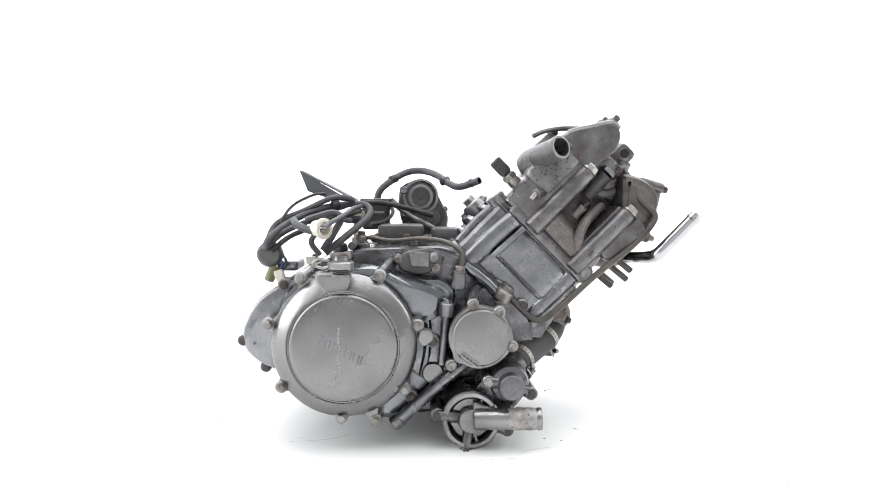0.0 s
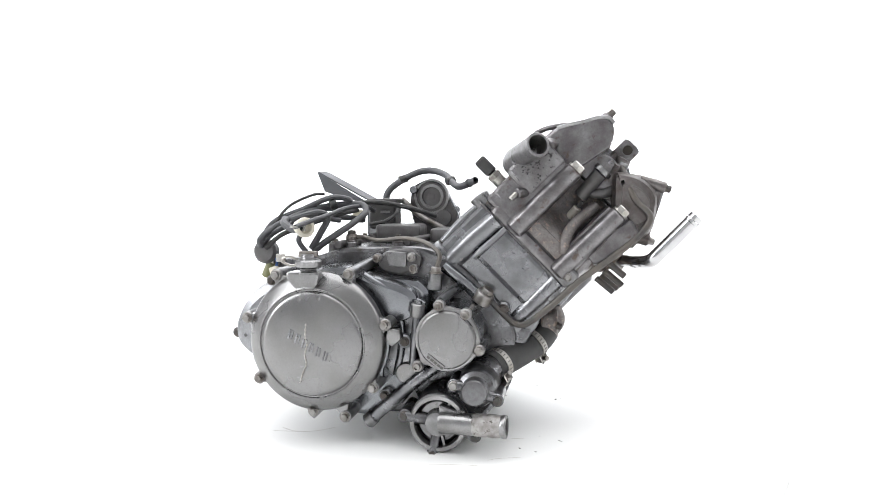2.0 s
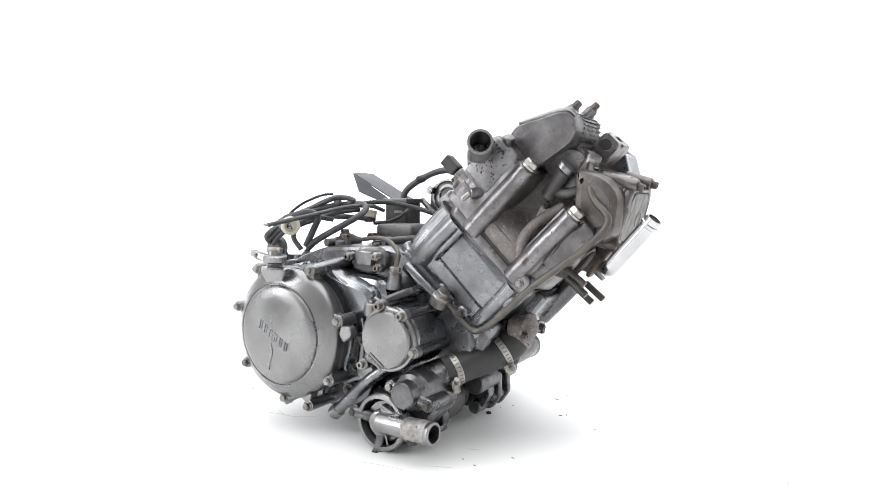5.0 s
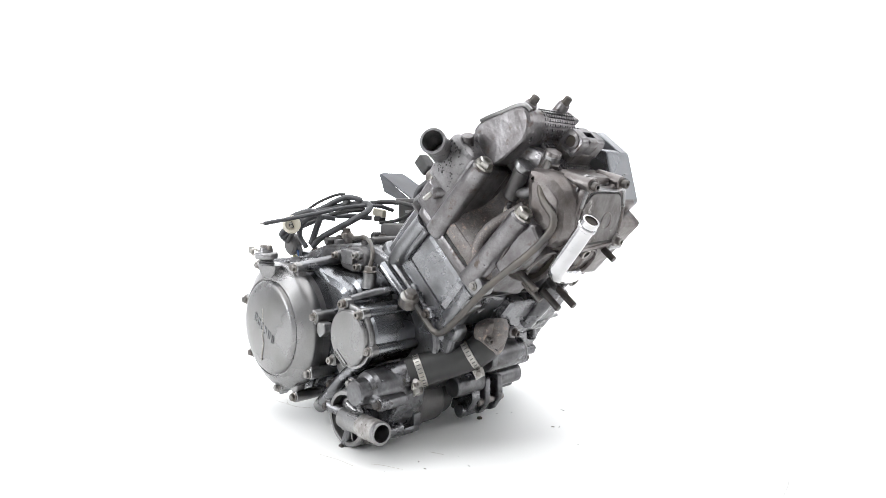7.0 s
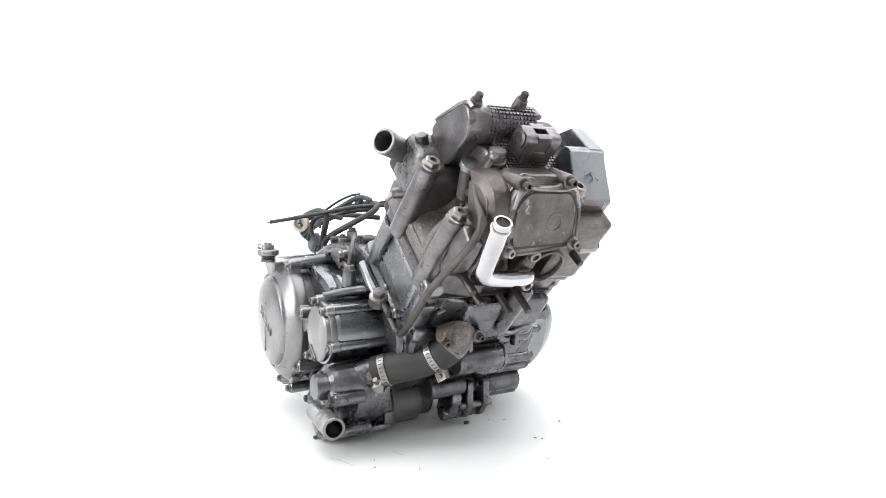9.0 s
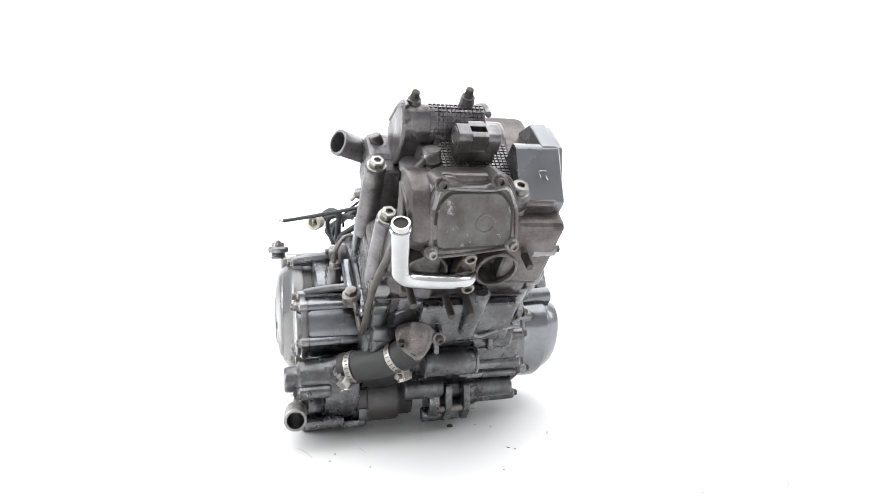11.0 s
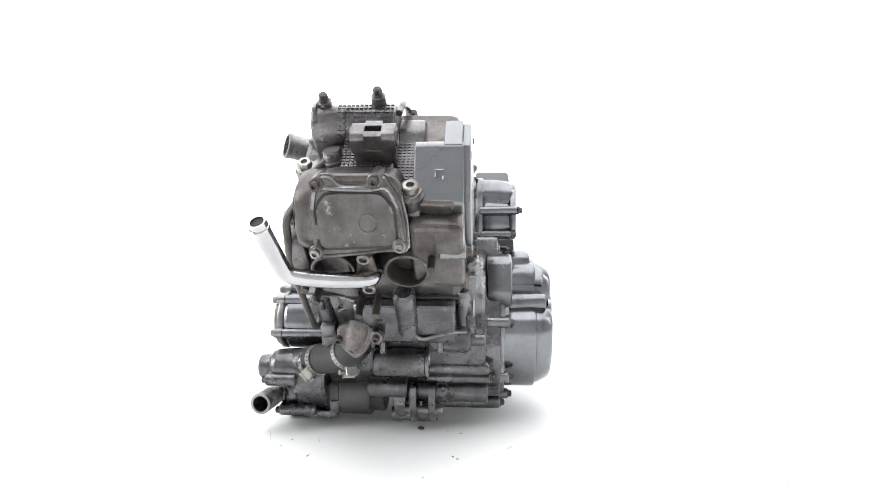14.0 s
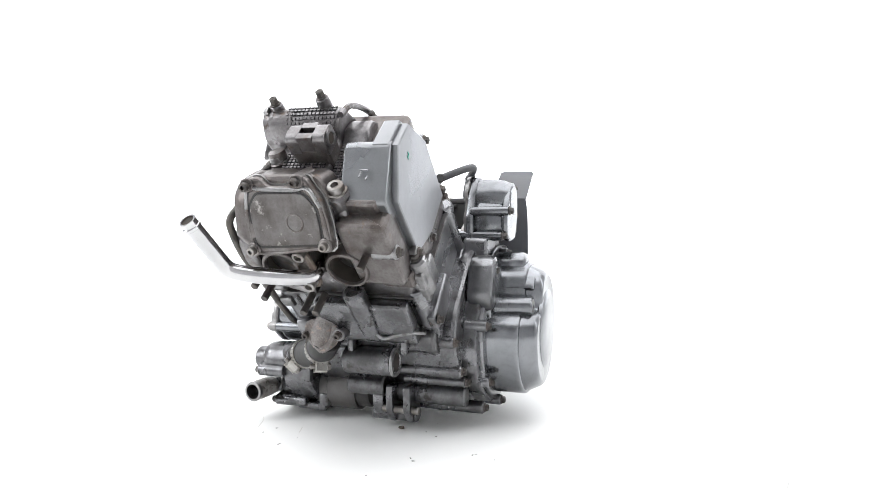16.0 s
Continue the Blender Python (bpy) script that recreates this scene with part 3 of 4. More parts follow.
def water_pump():
    cx, cz = 64, 39
    h = part("water_pump", spin([(40, 0), (38, 20), (36, 40), (38, 46), (38, 60), (36, 62), (31, 62), (30, 52), (0, 50)], (cx, -128, cz), RIGHT, 56), OILY, engine, "cast water pump with open volute and outlet pipe")
    part("volute_ring", spin([(37.5, 0), (38, 5), (36, 7.5), (31.5, 7.5), (30.5, 4), (30.5, -10)], (cx, -187, cz), RIGHT, 56), SATIN, h)
    part("impeller_eye", spin([(30, 0), (26, 4), (18, 4), (17, 10), (15.5, 12), (15.5, 17), (10, 19), (0, 19)], (cx, -180, cz), RIGHT, 40), CAST, h)
    for a in (60, 160, 285):
        d = V(math.cos(radians(a)), 0, math.sin(radians(a)))
        part("vane", brick(V(cx, -186, cz) + d * 23, (16, 8, 3.5), (d, V(0, 1, 0), d.cross(V(0, 1, 0))), edge=1), SATIN, h)
    out = part("outlet_pipe", pipe_end((cx + 4, -199, cz + 4), (154, -207, cz + 6), 13.5, 2.6, 32, 1.0), SATIN, engine, "aluminium water outlet pipe with a corroded end")
    part("corrosion", spin([(13.6, 44), (14.2, 47), (14.0, 52), (14.5, 57), (14.1, 63), (14.6, 70), (14.0, 76), (13.6, 79)], (cx + 4, -199, cz + 4), (86, -8, 2), 40),
         material("corroded_alloy", (0.42, 0.41, 0.4), 0.65, 0.5, (0.2, 0.18, 0.17), mix=0.6, bump=0.9, grain=300, blotch=90, stain=(0.09, 0.075, 0.065), stain_at=0.55, stain_scale=120), out)
    part("pipe_gusset", slab(rounded([(66, 28), (66, 66), (104, 52), (112, 36)], 5), -198, -186, edge=3), CAST, out)
    for x, z, r in ((20, 46, 8), (112, 24, 7), (57, -1, 7)):
        part("ear", hose([(x, -190, z), ((x + cx) / 2, -186, (z + cz) / 2), (cx, -180, cz)], r, 12), OILY, h)
        part("ear_boss", rod((x, -140, z + 1), (x, -192, z), r + 1), OILY, h)
        bolt((x, -192, z), RIGHT, h, BLACKBOLT, 5, 7, 6.5)
    upper = part("thermostat_cover", spin([(27, 0), (27, 34), (25, 64), (23, 70), (17.5, 74), (16.5, 88), (15, 90), (0, 90.5)], (114, -128, 88), RIGHT, 40), OILY, engine, "small cast cover beside the water pump")
    for x, z in ((86, 92), (141, 76)):
        part("ear", hose([(x, -196, z), ((x + 114) / 2, -198, (z + 88) / 2), (114, -200, 88)], 8, 12), OILY, upper)
        part("ear_boss", rod((x, -160, z), (x, -202, z), 8.5), OILY, upper)
        bolt((x, -202, z), RIGHT, upper, BLACKBOLT if x > 100 else STEEL, 5, 6, 6.5)
    body = part("pump_body", spin([(0, 0), (33, 0), (34, 3), (34, 44), (31, 46), (31, 66), (0, 66)], (82, -62, 46), RIGHT, 48), DARK, engine, "dark cylindrical pump body under the hose")
    part("rear_ring", spin([(0, 0), (29, 0), (30, 3), (30, 24), (0, 24)], (82, -42, 48), RIGHT, 40), RUBBER, body)
    part("foot", brick((92, -132, 19), (46, 46, 10), edge=3), OILY, body)
    part("spur", brick((108, -112, 30), (14, 16, 20), edge=4), OILY, body)
    part("bridge", slab(rounded([(60, 60), (90, 100), (140, 96), (138, 60), (100, 20), (70, 24)], 10), -168, -120, edge=6), OILY, body)


def coolant_hose():
    h = part("coolant_hose", hose([(127, -141, 101), (133, -132, 104), (140, -122, 106), (160, -100, 114), (178, -82, 123), (190, -70, 132), (196, -62, 142)], 20.5, 28, 6), RUBBER, engine, "short bent black rubber coolant hose")
    part("hose_neck", rod((112, -172, 90), (131, -135, 103), 22, 18.5, edge=3), OILY, h, "cast neck that the hose is pushed over")
    for p, d, e in (((136, -128, 104), (0.55, 0.76, 0.3), (143, -137, 94)), ((181, -79, 125), (0.6, 0.58, 0.5), (188, -75, 108))):
        d = Vector(d).normalized()
        band = part("clamp", spin([(20.6, -4.5), (21.9, -4.2), (21.9, 4.2), (20.6, 4.5)], p, d, 40), ZINC, h, "steel worm-drive hose clamp")
        slots = []
        x, y, z = basis(d)
        for k in range(26):
            a = 2 * math.pi * k / 26
            o = x * math.cos(a) + y * math.sin(a)
            slots.append(brick(Vector(p) + o * 22, (4.6, 1.2, 0.7), (d, o.cross(d), o), edge=0))
        part("slots", join(*slots), DARK, band)
        down = (Vector(e) - Vector(p)).normalized()
        side = d.cross(down).normalized()
        c = Vector(p) + down * 25
        part("screw_housing", brick(c, (9, 15, 9), (d, side, down), edge=2), ZINC, band)
        part("screw_head", join(spin([(0, 0), (5.2, 0), (5.2, 5), (4.4, 6), (0, 6)], c + side * 7, side, 6), spin([(0, 0), (3.4, 0), (3.4, 8), (0, 8)], c - side * 7, -side, 12)), STEEL, band)
    elbow = part("coolant_elbow", slab(rounded([(-84, 168), (-62, 173), (-44, 170), (-34, 158), (-42, 146), (-50, 131), (-62, 124), (-77, 136), (-86, 152)], 8),
                                       -20, 4, (V(210, 0, 0), V(0, 1, 0), V(0, 0, 1), V(1, 0, 0)), edge=4), RUSTY, engine, "rough stained coolant elbow flange")
    part("elbow_bulge", hose([(192, -68, 136), (204, -64, 146), (209, -60, 156), (204, -56, 168)], 15, 18), RUSTY, elbow)
    part("elbow_ear", rod((196, -34, 155), (217, -34, 153), 8.5), DIRTY, elbow)
    for y, z in ((-34, 153), (-82, 150)):
        bolt((217 if y > -60 else 213, y, z), (0.95, 0, -0.3), elbow, BLACKBOLT, 4.6, 5, 6, True)


# ---- top end, along the leaning cylinder
def barrel():
    b = part("cylinder_barrel", slab(rounded([(-150, -112), (6, -112), (10, 60), (6, 80), (-146, 80)], 14), 205, 304, tilt_at(0), edge=3), GREY, engine, "grey painted cylinder barrel leaning forward")
    part("base_flange", slab(rounded([(-158, -116), (16, -116), (18, 88), (-156, 88)], 16), 208, 224, tilt_at(0), edge=3), GREY, b)
    part("jacket_step", slab(rounded([(-110, -118), (-8, -118), (-4, -90), (-114, -90)], 12), 247, 304, tilt_at(0), edge=7), GREY, b)
    part("stud_column", hose([uv(-122, 214, -104), uv(-122, 250, -106), uv(-120, 280, -107), uv(-118, 304, -108)], 16, 20), GREY, b)
    part("stud_column", hose([uv(-2, 214, -102), uv(-2, 250, -104), uv(-3, 304, -106)], 15, 20), GREY, b)
    part("shoulder_bead", hose([uv(-104, 246, -116), uv(-104, 262, -120), uv(-102, 290, -121), uv(-102, 304, -121)], 4.5, 12), GREY, b)
    part("lower_pad", slab(rounded([(-96, -112), (-40, -112), (-36, -100), (-100, -100)], 5), 214, 234, tilt_at(0), edge=4), GREY, b)
    part("lower_boss", rod(uv(-26, 226, -100), uv(-26, 226, -121), 10, 9, edge=2), GREY, b)
    bolt(uv(-26, 226, -121), (0, -1, 0), b, BLACKBOLT, 5, 6, 7)
    part("lower_boss", rod(uv(-70, 222, -100), uv(-70, 222, -117), 9, 8, edge=2), GREY, b)
    part("foot_lug", slab(rounded([(-8, 222), (18, 218), (26, 232), (20, 250), (-4, 246)], 6), -112, -92, TILT, edge=4), GREY, b)
    part("side_lug", slab(rounded([(2, 276), (16, 276), (18, 296), (2, 298)], 5), -118, -100, TILT, edge=3), CAST, b)
    part("sender_seat", slab(rounded([(-164, 296), (-140, 292), (-132, 312), (-160, 322)], 6), -104, -60, TILT, edge=5), CAST, b)
    part("intake_bead", hose([uv(-150, 226, -92), uv(-152, 260, -92), uv(-150, 300, -90)], 7, 12), GREY, b)
    for v in (238, 262, 286):
        part("back_rib", slab(rounded([(-158, -90), (-148, -90), (-148, 60), (-158, 60)], 3), v, v + 7, tilt_at(0), edge=2), GREY, b)
    part("drain_screw", bolt_mesh(uv(-118, 232, -113), (0, -1, 0), 6, 6, 8), STEEL, b)
    part("gasket", slab(rounded([(-155, -117), (12, -117), (14, 84), (-152, 84)], 14), 302.5, 305.5, tilt_at(0), edge=0.5), DARK, b)
    for u, y, r in ((2, 74, 11), (-140, 76, 11)):
        part("stud_column", rod(uv(u, 218 if r > 9 else 250, y), uv(u, 312, y), r, edge=2), GREY, b)
    part("front_rib", slab(rounded([(4, -90), (16, -60), (14, 40), (4, 70)], 5), 240, 300, tilt_at(0), edge=4), GREY, b)
    for u, v, y, d in ((8, 256, 92, LEFT), (-20, 300, 82, LEFT), (16, 228, -60, (0.7, 0, -0.7))):
        bolt(uv(u, v, y), d, b, BLACKBOLT, 5, 6)
    part("side_step", slab(rounded([(-60, 78), (14, 78), (14, 90), (-60, 90)], 4), 226, 266, tilt_at(0), edge=3), GREY, b)
    part("side_pad", slab(rounded([(-40, 78), (6, 78), (6, 90), (-40, 90)], 4), 288, 330, tilt_at(0), edge=3), CAST, b)
    t = part("chain_tensioner", rod(uv(-142, 284, 62), uv(-168, 284, 62), 21, 18, edge=3), CAST, engine, "cam chain tensioner on the barrel")
    part("cap_bolt", spin([(11, 0), (11, 9), (9.5, 11), (0, 11)], uv(-167, 286, 62), -FWD, 6), STEEL, t)
    for dv, dy in ((-22, -4), (20, 6)):
        part("ear", rod(uv(-142, 284 + dv, 62 + dy), uv(-158, 284 + dv, 62 + dy), 9), CAST, t)
        bolt(uv(-158, 284 + dv, 62 + dy), -FWD, t, STEEL, 5, 6)


def cylinder_head():
    h = part("cylinder_head", slab(rounded([(-150, -108), (8, -108), (12, 78), (-148, 78)], 14), 305, 346, tilt_at(0), edge=3), DIRTY, engine, "stained cast aluminium cylinder head")
    # sooty inner wall, its dark colour also carrying the shade of the well
    part("inner_body", slab(rounded([(-146, -54), (-2, -54), (8, 72), (-144, 72)], 12), 344, 462, tilt_at(0), edge=4), SOOTY, h)
    part("intake_wall", slab(rounded([(-150, -117), (-92, -120), (-84, -60), (-150, -50)], 9), 312, 420, tilt_at(0), edge=6), DIRTY, h)
    part("exhaust_wall", slab(rounded([(-20, -116), (10, -108), (24, -50), (-18, -50)], 9), 312, 428, tilt_at(0), edge=6), DIRTY, h)
    part("well_bowl", slab([(-117, 328), (-115, 342), (-107, 350), (-94, 356), (-80, 363), (-69, 373), (-61, 388), (-57, 406), (-56, 426), (-48, 426), (-48, 328)], -92, -16, (V(0, 0, 0), V(0, 1, 0), UP, FWD), edge=2), RUSTY, h, smooth=50)
    part("flank", slab(rounded([(-112, -118), (4, -118), (8, -96), (-114, -96)], 10), 321, 344, tilt_at(0), edge=7), RUSTY, h)
    part("flank_lip", slab(rounded([(-134, -120), (10, -119), (12, -100), (-136, -100)], 10), 305.5, 320, tilt_at(0), edge=3), DIRTY, h)
    part("joint_line", slab(rounded([(-135, -117), (11, -116), (12, -100), (-136, -100)], 10), 319, 323, tilt_at(0), edge=0.5), BLACKGAP, h)
    part("bolt_lug", slab(rounded([(-150, 326), (-126, 322), (-118, 340), (-130, 356), (-150, 352)], 6), -118, -96, TILT, edge=5), DIRTY, h)
    part("corner_lug", slab(rounded([(-14, 306), (10, 304), (18, 318), (10, 332), (-12, 330)], 5), -124, -100, TILT, edge=4), CAST, h)
    bolt(uv(2, 318, -124), (0, -1, 0), h, STEEL, 4.6, 4, 6)
    part("exhaust_panel", slab(rounded([(-2, 356), (16, 352), (30, 380), (28, 424), (4, 430), (-4, 400)], 6), -116, -96, TILT, edge=4), DIRTY, h)
    part("well_rib", hose([uv(-22, 336, -114), uv(-36, 352, -110), uv(-42, 376, -98), uv(-38, 410, -74)], 7.5, 14), RUSTY, h)
    for u, y, v1 in ((-93, -115, 424), (-11, -114, 424)):
        part("stud_column", rod(uv(u, 309, y), uv(u, v1, y), 14.5, 13, edge=3), DIRTY, h)
        part("stud_web", brick(uv(u - 4, 366, y + 22), (26, 46, 112), (FWD, V(0, 1, 0), UP), edge=4), DIRTY, h)
        part("washer", spin([(0, 0), (11.5, 0), (11.5, 2.5), (0, 2.5)], uv(u, v1, y), UP, 24), ZINC, h)
        part("stud_nut", spin([(9.5, 2), (9.5, 8), (8, 9.5), (4.5, 9.5), (4.5, 5), (0, 5)], uv(u, v1, y), UP, 6), ZINC, h, "pale hex head stud nut")
    part("stud_column", rod(uv(-6, 360, 24), uv(-6, 468, 24), 15, edge=3), DIRTY, h)
    part("stud_nut", spin([(12, 0), (12, 2), (9.5, 2.5), (9.5, 9), (8, 10), (4.5, 10), (4.5, 5), (0, 5)], uv(-6, 468, 24), UP, 12), STEEL, h)
    part("left_column", rod(uv(-5, 300, 84), uv(-5, 360, 84), 13, 12, edge=3), CAST, h)
    part("left_column_pad", slab(rounded([(-22, 72), (10, 72), (12, 94), (-20, 94)], 5), 318, 346, tilt_at(0), edge=4), CAST, h)
    bolt(uv(-5, 360, 84), UP, h, BLACKBOLT, 5.5, 7, 7)
    # left flank with bolts
    part("left_flank", slab(rounded([(-140, 40), (16, 40), (18, 84), (-142, 84)], 8), 330, 352, tilt_at(0), edge=3), SOOTY, h)
    part("left_ledge", slab(rounded([(-10, 20), (26, 20), (28, 80), (-10, 80)], 8), 346, 446, tilt_at(0), edge=6), SOOTY, h)
    for u, v, y in ((-12, 363, 88), (-131, 337, 84), (20, 400, 82), (-60, 336, 86)):
        part("bolt_boss", rod(uv(u, v, y - 30), uv(u, v, y), 8.5), CAST, h)
        bolt(uv(u, v, y), LEFT, h, BLACKBOLT, 5, 6)
    # thermostat housing, spout and senders on the intake flank
    t = part("thermostat_housing", slab(rounded([(-156, -122), (-108, -122), (-104, -62), (-156, -56)], 10), 356, 424, tilt_at(0), edge=8), PITTED, engine, "corroded thermostat housing with an open spout")
    part("spout", pipe_end((153, -94, 381), (187, -153, 396), 15.5, 2.6, 32, 0.8), PITTED, t)
    part("spout_collar", rod((152, -84, 374), (166, -112, 383), 19, 17, edge=3), PITTED, t)
    rng = random.Random(11)
    pits = []
    for _ in range(90):
        a, w = rng.gauss(0, 1), rng.random()
        p = uv(-140 + 10 * a, 372 + 44 * w, -122.3)
        r = rng.uniform(0.5, 1.5)
        pits.append(spin([(r, 0), (r * 0.7, 0.35), (0, 0.4)], p, (rng.uniform(-0.2, 0.2), -1, rng.uniform(-0.2, 0.2)), 6))
    tagged(part("pits", join(*pits), BLACKGAP, t, "small black corrosion pits"), kind="stuff")
    part("boss", rod((190, -96, 372), (206, -112, 404), 8), DIRTY, t)
    s = part("temperature_sender", rod((138, -92, 346), (122, -94, 362), 9), ZINC, engine, "black temperature sender with hex base")
    part("hex", spin([(11, 0), (11, 6), (0, 6)], (128, -93, 356), (-0.7, -0.08, 0.7), 6), STEEL, s)
    part("socket", brick((113, -95, 372), (17, 17, 26), (V(0.7, 0, 0.7), V(0, 1, 0), V(-0.7, 0, 0.7)), edge=3), RUBBER, s)
    s2 = part("small_sender", rod((172, -112, 336), (158, -126, 334), 7), DIRTY, engine, "small brass coloured switch terminal")
    part("terminal", rod((158, -126, 334), (150, -133, 326), 3.5), ZINC, s2)
    # spark plug and cap stem in the well
    p = part("spark_plug", rod(uv(-51, 362, -58), uv(-54, 392, -74), 6), material("porcelain", (0.7, 0.66, 0.6), 0.35, 0, (0.5, 0.45, 0.4), mix=0.4, bump=0), engine, "white spark plug in its dark well")
    part("hex", spin([(11, -4), (11, 6), (8, 9), (0, 9)], uv(-51, 366, -60), (uv(-54, 392, -74) - uv(-51, 362, -58)), 6), STEEL, p)
    part("terminal", rod(uv(-54, 392, -74), uv(-55, 402, -79), 3), DARK, p)
    d = part("decompressor", rod(uv(-62, 405, -74), uv(-66, 446, -84), 10), DARK, engine, "short dark plug with a pale round top")
    part("cap", spin([(0, 0), (12.5, 0), (13, 4), (12, 7), (0, 7.5)], uv(-66, 446, -84), UP, 28), CAST, d)
    part("lever", hose([uv(-62, 415, -74), uv(-44, 428, -78), uv(-36, 446, -70)], 7, 12), DARK, d)


WAFFLE = ((-80, -4, -56, 2, 474.4, 0.05), (-82, -4, 5, 31, 467.6, 0.073))
HUMP = ((-82.4, 478), (-86, 487), (-93.5, 496.5), (-103, 501.5), (-114, 500))


def head_cover():
    c = part("head_cover", slab(rounded([(-150, 420), (-149, 438), (-119, 496), (-104, 501), (-95, 497), (-87, 488), (-83, 474), (-2, 470), (10, 458), (12, 420)], 4), -58, 3, TILT, edge=4), DIRTY, engine, "grimy cast camshaft cover with waffle texture")
    part("low_shoulder", slab(rounded([(-150, 420), (-149, 434), (-120, 474), (-100, 476), (-84, 467), (-2, 461), (10, 450), (12, 420)], 6), 1, 34, TILT, edge=4), DIRTY, c)
    crescent = [(-151, 432), (-149, 446), (-141, 460), (-132, 474), (-122, 491), (-112, 501), (-102, 502), (-93, 497), (-86, 486), (-82, 474), (-85, 460), (-88, 445), (-91, 431), (-98, 420), (-112, 417), (-134, 426)]
    part("cam_end", slab(rounded(crescent, 5), -95, -54, TILT, edge=3), DIRTY, c)
    part("arch_wall", slab(rounded([(-112, 426), (-106, 446), (-90, 464), (-70, 472), (-40, 470), (-30, 426)], 6), -74, -56, TILT, edge=2), DIRTY, c)
    part("top_rim", hose([uv(-150, 447, -93), uv(-142, 461, -93), uv(-132, 476, -93), uv(-122, 493, -92), uv(-112, 503, -91), uv(-101, 504, -90)], 2.8, 8), SATIN, c)
    part("far_rim", hose([uv(-176, 424, 2), uv(-168, 444, 6), uv(-150, 468, 8), uv(-124, 492, 8), uv(-100, 498, 6)], 4, 8), DIRTY, c)
    for u, v, y in ((-113, 507, -80), (-115, 512, -18), (-143, 452, -84), (-154, 450, 14)):
        part("bolt_post", rod(uv(u, v - 50, y), uv(u, v, y), 11, 8), DIRTY, c)
        part("bolt", bolt_mesh(uv(u, v, y), UP, 5.2, 9, 6.2), BLACKBOLT, c)
    part("seam", slab(rounded([(-152, -59), (13, -59), (13, 35), (-152, 35)], 6), 424, 426.5, tilt_at(0), edge=0.3), BLACKGAP, c)
    # rows of small raised pads
    pads = []
    for u0, u1, y0, y1, top, fall in WAFFLE:
        for i in range(int((u1 - u0) / 4.4)):
            for k in range(int((y1 - y0) / 5.0)):
                u, y = u0 + 4.4 * i, y0 + 5.0 * k + 2
                pads.append(brick(uv(u, top - (u - u0) * fall + 0.5, y), (2.9, 3.5, 2.2), (FWD, V(0, 1, 0), UP), edge=0))
    # the same pads climb the front of the hump and over its crown
    climb = smooth_path([uv(u, v, 0) for u, v in HUMP], 2)
    for p, q in zip(climb, climb[1:]):
        along = (q - p).normalized()
        out = V(0, 1, 0).cross(along) * -1
        out = out if out.dot(UP + FWD) > 0 else -out
        for k in range(13):
            pads.append(brick((p + q) / 2 + V(0, -62 + 5 * k, 0), (2.8, 3.5, 2.4), (along, V(0, 1, 0), out), edge=0))
    tagged(part("waffle_texture", join(*pads), DIRTY, c), kind="stuff")
    # mounting bracket: a square socket with a cross hole
    m = part("mount_bracket", slab(rounded([(-77, 458), (-75.5, 492), (-48.5, 492), (-46, 458)], 5), -41, 5, TILT, edge=4), SOOTY, engine, "rusty square engine mount bracket on the head")
    for y0, y1 in ((-42, -27), (-9, 6)):
        part("cheek", slab(rounded([(-76, 482), (-75, 504), (-71, 508), (-52, 508), (-48, 503), (-48, 482)], 4), y0, y1, TILT, edge=0.8), DIRTY, m)
    for u in (-71, -53):
        part("wall", brick(uv(u, 497.5, -18), (9, 19, 20.4), (FWD, V(0, 1, 0), UP), edge=0.6), DIRTY, m)
    # near-black floor colours in the shade inside the socket
    part("socket_floor", brick(uv(-62, 493, -18), (16, 22, 3), (FWD, V(0, 1, 0), UP), edge=0), BOREMAT, m)
    for y, d in ((-42, RIGHT), (6, LEFT)):
        part("eye_ring", spin([(11, -0.5), (11, 1.4), (7.2, 2.0), (6.8, 0.6)], uv(-62, 496, y), d, 28), DIRTY, m)
        # near-black disc on the solid cheek, in place of a shaded hole
        part("eye_bore", spin([(7.0, 0.8), (0, 0.8)], uv(-62, 496, y), d, 24), BOREMAT, m)
    # chain side cover, a large flat-faced lid
    lid = part("chain_cover", slab([(-130, 340), (-130, 438), (-96, 490), (-52, 494), (-4, 450), (-8, 356), (-60, 336)], 58, 78, TILT, edge=2), PALE, engine, "smooth pale grey cam chain cover with angular faces")
    part("face", slab([(-127, 343), (-126, 436), (-95, 486), (-54, 490), (-10, 448), (-14, 360), (-60, 341)], 77, 87, TILT, edge=2.5), PALE, lid)
    part("front_block", slab(rounded([(-66, 428), (-62, 490), (-52, 494), (4, 460), (2, 430)], 4), 26, 80, TILT, edge=2), PALE, lid)
    part("cast_mark", join(brick(uv(-20, 479.6, 50), (9, 1.6, 1.0), (FWD, V(0, 1, 0), UP), edge=0), brick(uv(-24, 482, 54), (1.6, 9, 1.0), (FWD, V(0, 1, 0), UP), edge=0), brick(uv(-17, 477.8, 58), (7, 1.6, 1.0), (FWD, V(0, 1, 0), UP), edge=0)), GREY, lid)
    part("ink_mark", join(brick(uv(-68, 462, 87.3), (4, 0.6, 1.2), (FWD, V(0, 1, 0), UP), edge=0), brick(uv(-70, 464, 87.3), (1.2, 0.6, 4.5), (FWD, V(0, 1, 0), UP), edge=0), brick(uv(-66, 461, 87.3), (1.2, 0.6, 4), (FWD, V(0, 1, 0), UP), edge=0)), GREENINK, lid, "small green ink mark")
    for u, v in ((-131, 431), (-135, 345), (-4, 356)):
        part("bolt_boss", rod(uv(u, v, 60), uv(u, v, 82), 8), GREY, lid)
